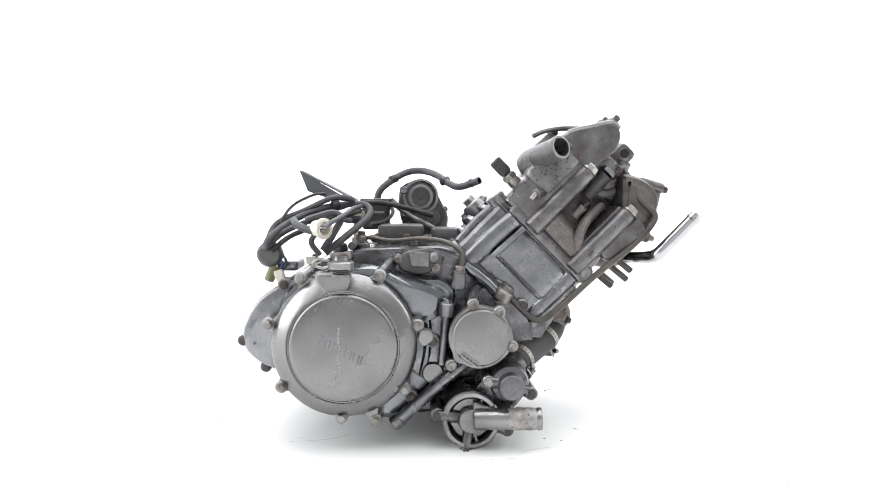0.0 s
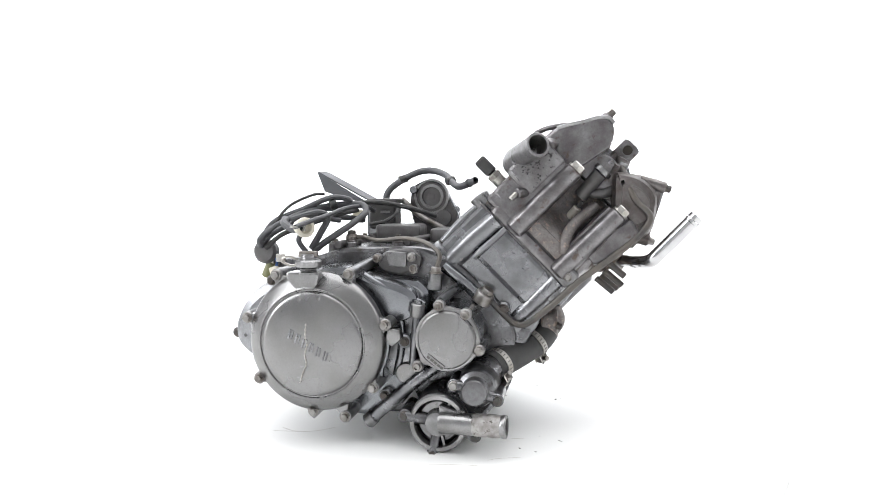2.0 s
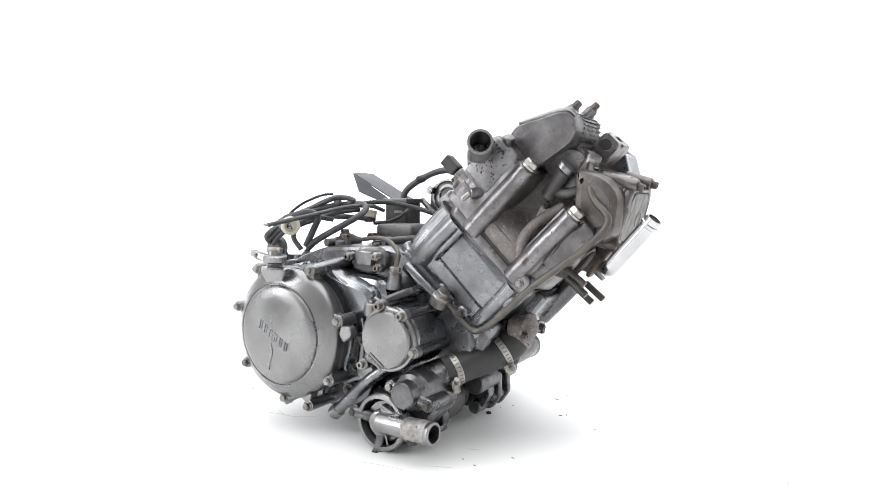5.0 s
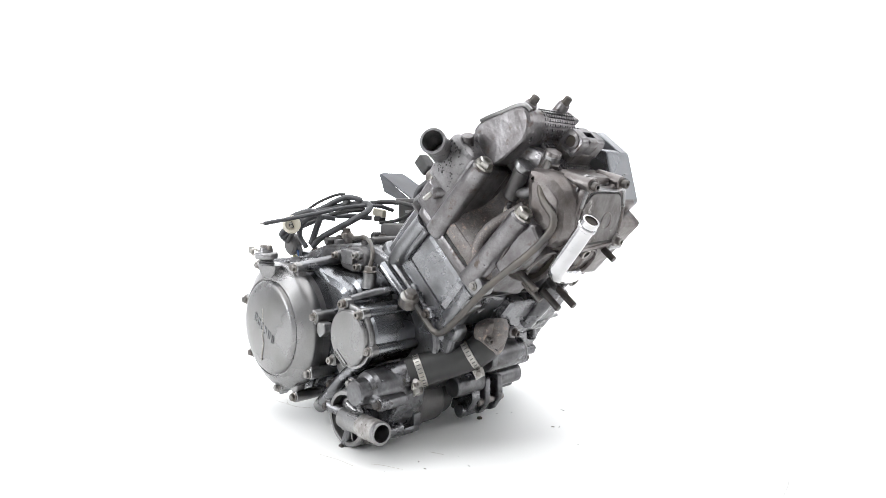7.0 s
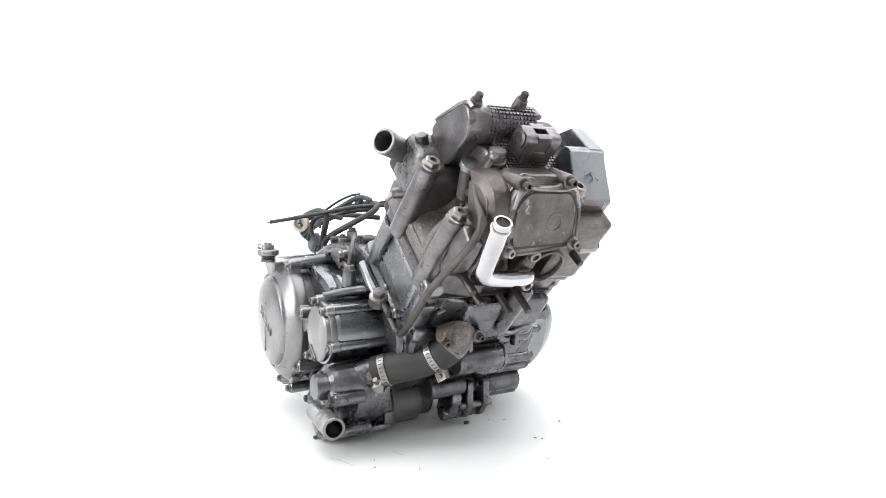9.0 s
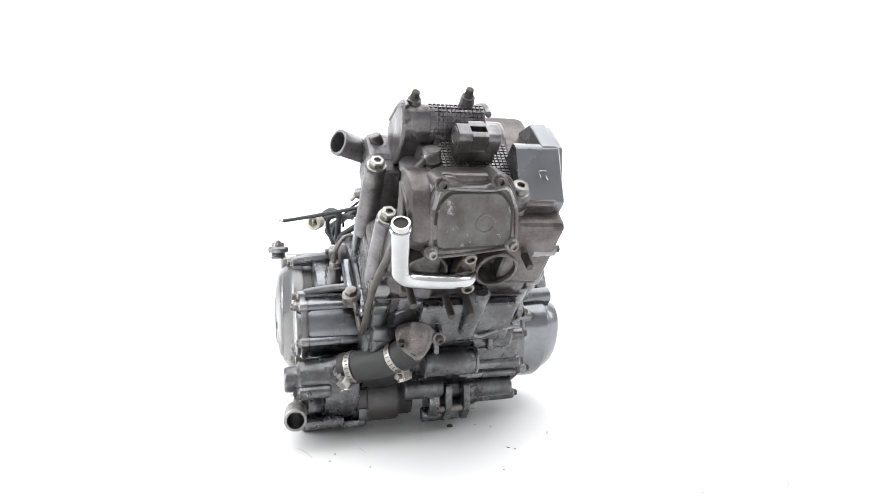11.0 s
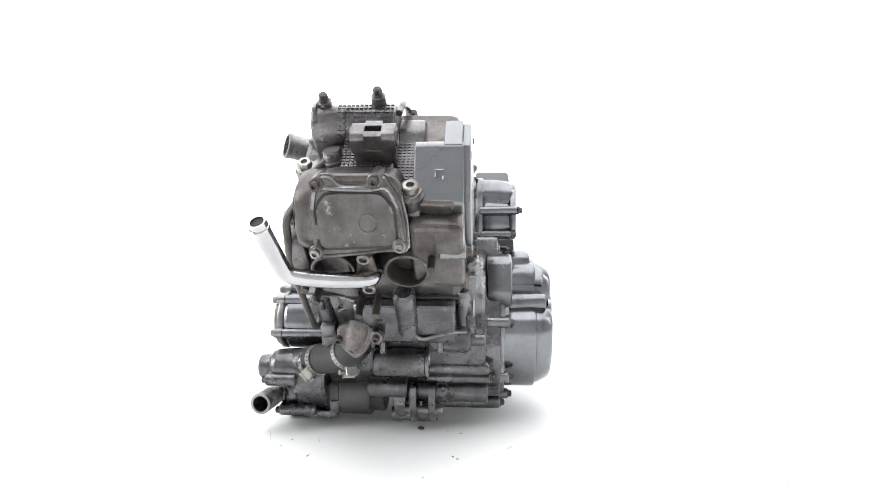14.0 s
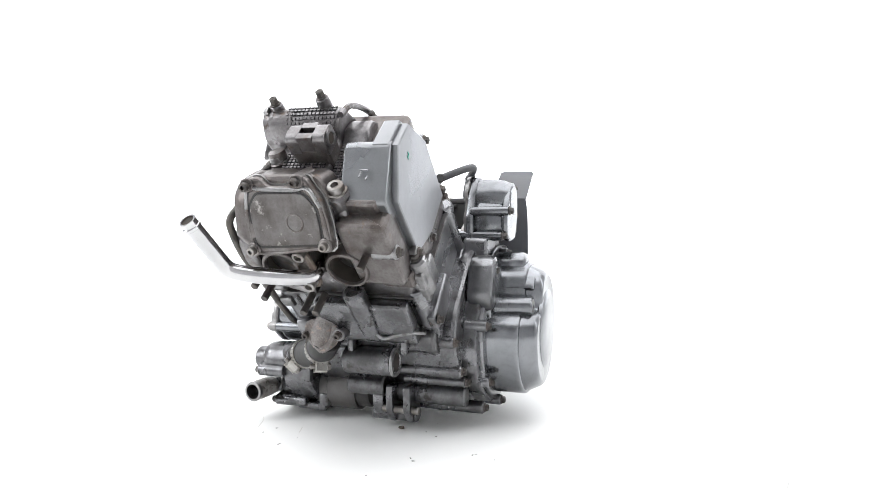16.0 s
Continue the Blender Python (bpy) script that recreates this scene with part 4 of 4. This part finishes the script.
        bolt(uv(u, v, 82), LEFT, lid, BLACKBOLT, 5.2, 6)


TF = (V(340, -32, 308), V(0, 1, 0), V(0.28, 0, 0.96), V(0.96, 0, -0.28))


def tf(a, b, d):
    return TF[0] + TF[1] * a + TF[2] * b + TF[3] * d


def tappet_cover():
    block = part("exhaust_block", slab(rounded([(-50, -44), (-54, 20), (-40, 44), (42, 44), (52, 20), (50, -44)], 14), -46, -8, TF, edge=5), SOOTY, engine, "stained exhaust side of the cylinder head")
    part("shoulder", hose([tf(-48, 22, -20), tf(-52, 0, -26), tf(-50, -30, -34)], 9, 14), SOOTY, block)
    part("side_plate", slab(rounded([(284, 366), (322, 356), (344, 334), (338, 282), (312, 268), (284, 300)], 14), -102, -58, edge=14), SOOTY, block)
    part("side_panel", slab(rounded([(296, 348), (318, 342), (332, 326), (328, 296), (310, 290), (294, 318)], 5), -103, -98, edge=1.5), SOOTY, block)
    lid = [(-48, -40), (-51, -5), (-49, 20), (-40, 36), (-36, 44), (-24, 44), (-16, 34), (12, 34), (20, 44), (32, 44), (37, 34), (47, 20), (52, -5), (53, -36), (46, -42), (38, -36), (-34, -44)]
    c = part("tappet_cover", slab(rounded(lid, 7), -8, 2, TF, edge=2.5), SOOTY, engine, "grime-stained tappet inspection cover")
    part("gasket_edge", slab([(a * 1.035, b * 1.035) for a, b in rounded(lid, 7)], -11, -7, TF, edge=0.8), SATIN, c)
    part("rim", hose([tf(a * 0.93, b * 0.92, 2) for a, b in ((-49, 10), (-42, 34), (-20, 34), (16, 33), (36, 34), (48, 12))], 2.4, 8), CAST, c)
    part("lower_rim", hose([tf(a * 0.93, b * 0.92, 2) for a, b in ((48, 12), (51, -6), (52, -34), (40, -38), (-32, -46), (-47, -40), (-50, -6), (-49, 10))], 2.0, 8), SOOTY, c)
    # flat black strip, not cut in: colours in the shade of a groove
    part("groove", slab(rounded([(-42.5, -37), (-44.5, 11), (-31.5, 29.5), (29.5, 29.5), (42.5, 11), (44.5, -33)], 8), 1.0, 2.3, TF, edge=0.3), BLACKGAP, c)
    part("panel", slab(rounded([(-40, -34), (-42, 10), (-30, 27), (28, 27), (40, 10), (42, -30)], 8), 1, 3.5, TF, edge=1.2), WORN, c)
    part("cast_ring", spin([(11, 0), (10.5, 0.9), (9, 0.9), (8.5, 0)], tf(12, -6, 3.4), TF[3], 26), SOOTY, c)
    for a, b in ((-39, 36), (22, 40), (-45, -38), (45, -31)):
        part("bolt_post", rod(tf(a, b, -30), tf(a, b, 5), 8.2), SOOTY, c)
        bolt(tf(a, b, 5), TF[3], c, STEEL if b < 0 else BLACKBOLT, 5, 6, 6.5, True)
    # exhaust ports with studs below
    n = V(0.77, 0, -0.638)
    upv = V(0.638, 0, 0.77)
    e = part("exhaust_flange", slab(rounded([(-84, -34), (-92, 8), (-60, 34), (60, 36), (92, 20), (90, -20), (58, -36)], 14), -70, -42, (V(306, -30, 240), V(0, 1, 0), upv, n), edge=6), SOOTY, engine, "rusty double exhaust port face")
    for y in (-72, 12):
        o = V(291, y + 2, 241)
        part("port", spin([(40, -34), (33, -20), (27, -9), (26, -6), (24.5, -5), (22.8, -5), (21.8, -7), (21.6, -9)], o, n, 40), SOOTY, e)
        # near-black wall and floor colour in the dark depth of the port
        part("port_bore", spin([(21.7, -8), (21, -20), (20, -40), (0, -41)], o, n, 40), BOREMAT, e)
    for y, z, x in ((-20, 208, 284), (-41, 206, 276), (-88, 222, 284), (44, 262, 300), (-100, 236, 286)):
        part("stud", rod(V(x, y, z) - n * 12, V(x, y, z) + n * 20, 4.5, edge=0.8), BLACKBOLT, e)
    part("web", slab(rounded([(-8, -20), (-8, 24), (8, 24), (8, -20)], 4), -46, -6, (V(304, -30, 238), V(0, 1, 0), upv, n), edge=3), SOOTY, e)
    for p in ((318, -29, 264), (300, -26, 229)):
        part("collar_nut", spin([(7.4, -8), (7.4, 4), (6.6, 5), (4.4, 5), (4.2, 0), (0, 0)], p, n, 20), STEEL, e)
    part("left_cavity", slab(rounded([(60, -30), (64, 14), (92, 12), (92, -24)], 7), -30, -12, (V(296, -30, 250), V(0, 1, 0), upv, n), edge=3), SOOTY, e)
    pipe = part("chrome_pipe", hose([(284, -22, 250), (300, -25, 239), (312, -44, 238), (322, -74, 240), (331, -100, 244), (337, -110, 249), (345, -113, 258), (364, -117, 279), (387, -122, 305)], 9.4, 24, 6, True), CHROME, engine, "bent chrome coolant pipe with an open end")
    part("pipe_bead", spin([(9.4, -2), (10.6, -1), (10.6, 2), (9.4, 3)], (381, -121, 298), (0.66, -0.14, 0.74), 28), CHROME, pipe)
    # near-black disc closes the pipe end, standing for its shaded inside
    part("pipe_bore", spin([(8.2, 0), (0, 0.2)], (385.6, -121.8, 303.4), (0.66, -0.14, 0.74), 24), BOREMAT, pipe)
    part("pipe_flange", slab(rounded([(-11, -26), (-13, 0), (-8, 26), (8, 28), (11, 0), (9, -26)], 6), -12, -6, (V(305, -28, 240), V(0, 1, 0), upv, n), edge=1.5),
         material("rusty_flange", (0.2, 0.17, 0.15), 0.55, 0.6, (0.09, 0.065, 0.05), mix=0.6, bump=0.6, blotch=60, speck=0.4), pipe)
    o = part("cam_oil_pipe", hose([(296, -70, 372), (299, -81, 362), (305, -98, 343), (313, -103, 325), (331, -109, 305), (324, -111, 287), (302, -116, 265), (280, -120, 248), (241, -123, 218), (202, -123, 182), (174, -123, 160), (157, -123, 159), (138, -123, 175), (116, -125, 198)], 4.4, 12), PIPEM, engine, "long steel oil feed pipe beside the cylinder")
    part("banjo", rod(V(294, -66, 368), V(299, -67, 378), 10), CAST, o)
    part("banjo_bolt", spin([(10.5, 0), (10.5, 7), (9.5, 9), (0, 9.5)], (296, -66, 374), (0.5, -0.1, 0.86), 12), SOOTY, o)
    part("banjo_boss", rod((280, -62, 350), (296, -66, 372), 12), SOOTY, o)
    part("lower_banjo", rod((110, -126, 187), (118, -128, 200), 13), STEEL, o)
    bolt((118, -128, 200), (0.5, -0.2, 0.8), o, STEEL, 9, 8, 12)


# ---- flywheel side
def flywheel_side():
    base = part("left_crankcase_cover", slab(rounded([(112, 70), (128, 112), (112, 176), (62, 236), (0, 258), (-80, 252), (-140, 190), (-150, 110), (-90, 40), (30, 22)], 20), 100, 124, edge=3), OILY, engine, "grey left crankcase cover flange")
    part("seam", slab(rounded([(113, 69), (129, 112), (113, 177), (62, 237), (0, 259), (-80, 253), (-141, 190), (-151, 110), (-90, 39), (30, 21)], 20), 99, 101.5, edge=0.3), BLACKGAP, base)
    scoop = lobed(2, 136, 98, (40,), grow=-36, width=0.34)
    c = part("flywheel_cover", slab(scoop, 120, 176, edge=4), GLOSS, engine, "domed grey alternator cover with stepped rim")
    part("dome", slab([(2 + (x - 2) * 0.97, 136 + (z - 136) * 0.97) for x, z in scoop], 174, 199, edge=5, top=0.87), GLOSS, c)
    part("end_disc", spin([(60, -2), (58, 2.5), (52, 5), (24, 6.4), (0, 7)], (-2, 197, 135), LEFT, 56), GLOSS, c)
    part("scoop_floor", slab(rounded([(10, 150), (0, 214), (40, 236), (92, 200), (88, 140)], 16), 118, 138, edge=8), GLOSS, c)
    part("fin", brick((38, 158, 206), (10, 60, 22), (V(0.8, 0, 0.6), V(0, 1, 0), V(-0.6, 0, 0.8)), edge=4), GLOSS, c)
    part("rim_flange", slab(lobed(4, 136, 106, (10, 55, 100, 145, 190, 235, 280, 325), grow=6), 120, 130, edge=2), GREY, c)
    for a in (10, 55, 100, 145, 190, 235, 280, 325):
        x, z = 4 + 110 * math.cos(radians(a)), 136 + 110 * math.sin(radians(a))
        part("bolt_boss", rod((x, 104, z), (x, 136, z), 8), GREY, c)
        bolt((x, 136, z), LEFT, c, BLACKBOLT, 5, 6)
    part("side_boss", rod((66, 124, 174), (61, 189, 176), 15, 13.5, edge=2), GLOSS, c)
    part("boss_end", spin([(11, 0), (11, 0.6), (3, 0.8), (3, -3), (0, -3)], (61, 189, 176), LEFT, 24), SATIN, c)
    part("top_plateau", slab(rounded([(-50, 196), (-48, 226), (-6, 250), (26, 244), (30, 206), (0, 190)], 14), 122, 170, edge=9), GLOSS, c)
    part("upper_rib", slab(rounded([(50, 214), (66, 250), (92, 244), (112, 196), (96, 170), (70, 180)], 10), 104, 140, edge=7), GREY, base)
    u = part("starter_gear_cover", slab(rounded([(-38, 322), (-34, 348), (-10, 360), (12, 358), (26, 345), (34, 326), (48, 300), (46, 272), (22, 258), (-22, 262), (-34, 296)], 9), 86, 98, edge=3), GLOSS, engine, "polished upper gear cover with an open bore")
    part("dome", spin([(31, 0), (31.5, 4), (31, 22), (29, 40), (25, 50), (21, 54), (0, 55)], (-2, 94, 325), LEFT, 44), GLOSS, u)
    part("lower_body", slab(rounded([(-32, 326), (30, 326), (44, 300), (42, 276), (22, 262), (-20, 264), (-32, 296)], 12), 96, 140, edge=8, top=0.9), GLOSS, u)
    part("end_plate", slab(rounded([(-34, 320), (-30, 342), (-8, 352), (14, 346), (30, 322), (42, 300), (40, 276), (20, 264), (-18, 266), (-32, 296)], 8), 138, 147, edge=3), GLOSS, u)
    part("side_tube", rod((41, 92, 309), (38, 150, 310), 6.5, edge=2), GLOSS, u)
    bolt((38, 150, 310), LEFT, u, BLACKBOLT, 5, 6)
    part("back_wall", slab(rounded([(-36, 322), (-32, 346), (-9, 357), (12, 355), (25, 342), (33, 322), (46, 300), (44, 272), (20, 260), (-20, 264), (-32, 298)], 9), 83, 87, edge=1.5), DARK, u)
    part("bore_ring", spin([(30, -2), (29.4, 4), (26, 4), (25, -4), (21, -4), (20.5, 3), (16, 3), (15, -8)], (1, 84, 331), RIGHT, 44), SATIN, u)
    part("bore", spin([(15.2, 2), (14, -10), (7, -10), (6.5, 1), (4, 1.5), (0, 1.5)], (1, 84, 331), RIGHT, 32), DARK, u)
    part("round_pad", spin([(14, 0), (13, 3), (0, 3.5)], (22, 83, 296), RIGHT, 24), DARK, u)
    for x, z in ((40, 274), (-28, 342), (-26, 280)):
        part("bolt_tube", rod((x, 70, z), (x, 140, z), 6.5), GLOSS, u)
        bolt((x, 140, z), LEFT, u, BLACKBOLT, 5, 7)
    part("support", slab(rounded([(-28, 230), (-28, 272), (50, 272), (56, 230)], 8), 84, 120, edge=4), GREY, u)
    part("edge_pipe", hose([(-50, 82, 326), (-20, 78, 300), (10, 76, 284), (50, 74, 262)], 5, 12), STEEL, u)
    f = part("fuel_pipe", hose([(-72, 54, 318), (-66, 56, 340), (-46, 66, 358), (-20, 80, 372), (4, 82, 374), (28, 66, 366), (46, 34, 352), (62, 6, 346), (90, -24, 355)], 5.6, 14, 8, True), WIRE, engine, "curved grey breather pipe")
    part("pipe_bead", spin([(5.6, -2), (7, -0.5), (7, 1.5), (5.6, 3)], (78, -12, 351), (0.65, -0.7, 0.2), 20), WIRE, f)
    for p in ((-44, 68, 360), (40, 44, 356)):
        part("sleeve", rod(V(*p) - V(6, 4, 2), V(*p) + V(6, 4, 2), 6.6), RUBBER, f)
    k = part("starter_relay_box", brick((-72, 56, 300), (44, 44, 44), edge=4), RUBBER, engine, "black plastic box on top of the crankcase")
    part("lid", brick((-72, 56, 324), (50, 50, 8), edge=2), DARK, k)
    part("label_bar", brick((-66, 33.5, 306), (16, 1, 4), edge=0), CAST, k)
    # thin black bracket plate, bent down at its foot
    pl = part("bracket_plate", slab(rounded([(-52, -30), (-52, 28), (52, 32), (52, -30)], 8), -1.3, 1.3, (V(-156, 113, 350), V(0.882, 0, -0.471), V(0, 1, 0), V(0.471, 0, 0.882)), edge=0.6), BLACKPAINT, engine, "flat black bracket plate")
    part("foot", slab(rounded([(84, 328), (145, 328), (148, 300), (150, 226), (90, 226)], 5), -1.3, 1.3, (V(-111, 0, 0), V(0, 1, 0), V(0, 0, 1), V(1, 0, 0)), edge=0.6), BLACKPAINT, pl)
    part("edge_fold", slab([(-201, 374), (-188, 340), (-150, 326), (-112, 322)], 82, 85, edge=0.5), BLACKPAINT, pl)
    bolt((-110, 126, 300), (1, 0, 0), pl, STEEL)


# ---- wiring
def wiring():
    w = part("wiring_loom", hose([(-134, -110, 252), (-115, -105, 267), (-86, -70, 292), (-75, -45, 308), (-88, -35, 319), (-129, -45, 317), (-163, -70, 307), (-194, -100, 288), (-209, -120, 271), (-215, -110, 259)], 5.0, 12), WIRE, engine, "tangled grey-black wiring loom with loose connectors")
    runs = ((((-214, -110, 266), (-203, -90, 293), (-167, -70, 311), (-129, -50, 329), (-101, -40, 325), (-122, -40, 314), (-152, -60, 312)), 4.4, WIRE),
            (((-136, -112, 256), (-121, -112, 280), (-111, -112, 300), (-120, -122, 308), (-138, -130, 304), (-156, -135, 298)), 5.0, WIRE),
            (((-200, -92, 276), (-195, -90, 299), (-183, -70, 319), (-158, -50, 333), (-142, -40, 335)), 2.2, RUBBER),
            (((-77, -20, 288), (-57, 0, 292), (-44, 20, 304), (-49, 40, 315), (-66, 50, 322)), 3.0, RUBBER),
            (((-176, -110, 298), (-166, -135, 292), (-147, -145, 285), (-132, -147, 288)), 5.4, WIRE),
            (((-122, -202, 291), (-118, -170, 296), (-106, -120, 305), (-96, -70, 314), (-84, -20, 316), (-78, 10, 308)), 3.2, WIRE),
            (((-212, -118, 262), (-190, -104, 282), (-150, -86, 298), (-110, -66, 300), (-84, -30, 296)), 4.2, WIRE),
            (((-206, -112, 256), (-180, -112, 276), (-140, -100, 292), (-100, -80, 306), (-90, -40, 310)), 3.6, RUBBER),
            (((-140, -118, 250), (-150, -124, 270), (-132, -128, 290), (-120, -116, 300), (-100, -90, 296)), 4.0, WIRE),
            (((-110, -30, 318), (-70, 0, 322), (-20, 20, 312), (20, 30, 300)), 4.0, RUBBER),
            (((-204, -100, 250), (-196, -98, 238), (-198, -96, 226)), 2.0, BLUEWIRE),
            (((-198, -100, 254), (-190, -98, 240), (-194, -96, 228)), 2.0, WIRE),
            (((-208, -100, 254), (-204, -98, 240), (-204, -96, 228)), 2.0, WHITEPL))
    for pts, r, m in runs:
        part("cable", hose(pts, r, 10), m, w)
    part("tape_wrap", rod((-150, -54, 316), (-162, -62, 310), 8), RUBBER, w)
    part("tape_wrap", rod((-120, -46, 320), (-130, -50, 316), 8), RUBBER, w)
    part("eyelet", spin([(5, -1), (5, 1), (2.5, 1), (2.5, -1), (5, -1)], (-122, -206, 291), (0, 0.2, 1), 18), ZINC, w)
    plug = part("round_connector", spin([(10, 0), (11, 3), (11, 14), (14, 15), (14, 19), (12, 20), (9, 20), (8.5, 12), (0, 12)], (-142, -140, 288), (0.75, -0.66, 0), 28), WHITEPL, w, "white round plug connector")
    part("pins", join(rod((-132, -150, 290), (-128, -154, 290), 2), rod((-133, -149, 285), (-129, -153, 285), 2)), ZINC, w)
    part("flat_connector", brick((-98, -2, 304), (22, 12, 13), (V(0.95, 0.2, -0.2), V(-0.2, 0.97, 0), V(0.2, 0, 0.97)), edge=2), WHITEPL, w, "cream two-pin connector")
    part("connector_base", brick((-98, -2, 294), (16, 14, 9), edge=2), RUBBER, w)
    part("square_connector", brick((-198, -97, 216), (13, 12, 24), (V(0.95, 0, 0.3), V(0, 1, 0), V(-0.3, 0, 0.95)), edge=2), WHITEPL, w, "white square connector below the loom")
    part("olive_sleeve", rod((-206, -94, 234), (-216, -92, 212), 7), material("olive_sleeve", (0.2, 0.2, 0.1), 0.6, 0, (0.12, 0.12, 0.07), mix=0.4), w)
    s = part("speed_sensor", spin([(18, 0), (18, 10), (14, 14), (0, 15)], (-212, -92, 250), RIGHT, 28), DARK, engine, "round dark sensor at the rear of the crankcase")
    part("stalk", rod((-205, -90, 232), (-212, -92, 250), 8), DARK, s)
    part("steady", brick((-190, -60, 232), (30, 60, 14), edge=4), GREY, s)


crankcase()
right_cover()
clutch_cover()
oil_filter()
water_pump()
coolant_hose()
barrel()
cylinder_head()
head_cover()
tappet_cover()
flywheel_side()
wiring()


def scatter():
    rng = random.Random(5)
    bits = []

    def crumb(x, y, r, long=1.0, flat=0.5):
        b = bmesh.new()
        r *= 0.7 if r < 4 else 1.0
        bmesh.ops.create_icosphere(b, subdivisions=1, radius=r)
        a = rng.uniform(0, 3.1)
        for v in b.verts:
            k = rng.uniform(0.75, 1.2)
            p, q = v.co.x * k * long, v.co.y * k / max(1.0, long * 0.7)
            v.co = V(x + p * math.cos(a) - q * math.sin(a), y + p * math.sin(a) + q * math.cos(a), r * flat + v.co.z * flat)
        bits.append(b)

    crumb(115, 12, 4.2, 1.2, 0.6)
    for x, y, r, l in ((211, 62, 2.0, 2.2), (178, 134, 1.6, 3.5), (183, 164, 1.2, 2.0), (167, -159, 1.6, 1.5), (116, 50, 1.3, 1.5), (188, -168, 1.5, 2),
                       (275, 30, 1.2, 1.8), (218, 68, 1.6, 2.4), (129, 69, 1.6, 1.6), (173, 137, 1.0, 3), (219, -123, 1.2, 4), (-296, -79, 1.3, 2.4), (-275, -232, 1.2, 2), (397, 219, 1.5, 1)):
        crumb(x, y, r, l)
    for _ in range(12):
        crumb(rng.uniform(-200, 300), rng.uniform(-220, 220), rng.uniform(0.5, 1.0), rng.uniform(1, 3))
    return part("debris", join(*bits), CRUMBM)


def scratches():
    runs = []
    for pts in (((-245, 14), (-233, 10), (-220, 11)), ((-180, -154), (-160, -152), (-140, -150), (-127, -147), (-112, -138), (-99, -126)), ((-172, -140), (-150, -150), (-128, -148)),
                ((130, -205), (143, -197), (170, -188)), ((60, -232), (90, -226), (120, -224)), ((153, -126), (172, -120))):
        runs.append(hose([(x, y, -0.2) for x, y in pts], 0.45, 6, 6))
    return part("table_scratches", join(*runs), SCRATCHM)


crumbs = tagged(scatter(), "tiny dark crumbs scattered on the white table", "debris", kind="stuff")
marks = tagged(scratches(), "thin dark scratches on the white table", "scratches", kind="stuff")


# ---------------------------------------------------------------- what turns
def motions():
    turn = [(0.0, 0.3), (0.5, -2.1), (1.0, -5.4), (1.5, -8.9), (4.2, -27.7), (6.3, -42.4), (9.2, -62.6), (11.3, -77.2), (13.5, -92.5), (16.0, -110.0)]
    for thing in (engine, table, crumbs, marks):
        walk(thing, [(t, pose(0, 0, 0, 0, 0, a)) for t, a in turn])


motions()
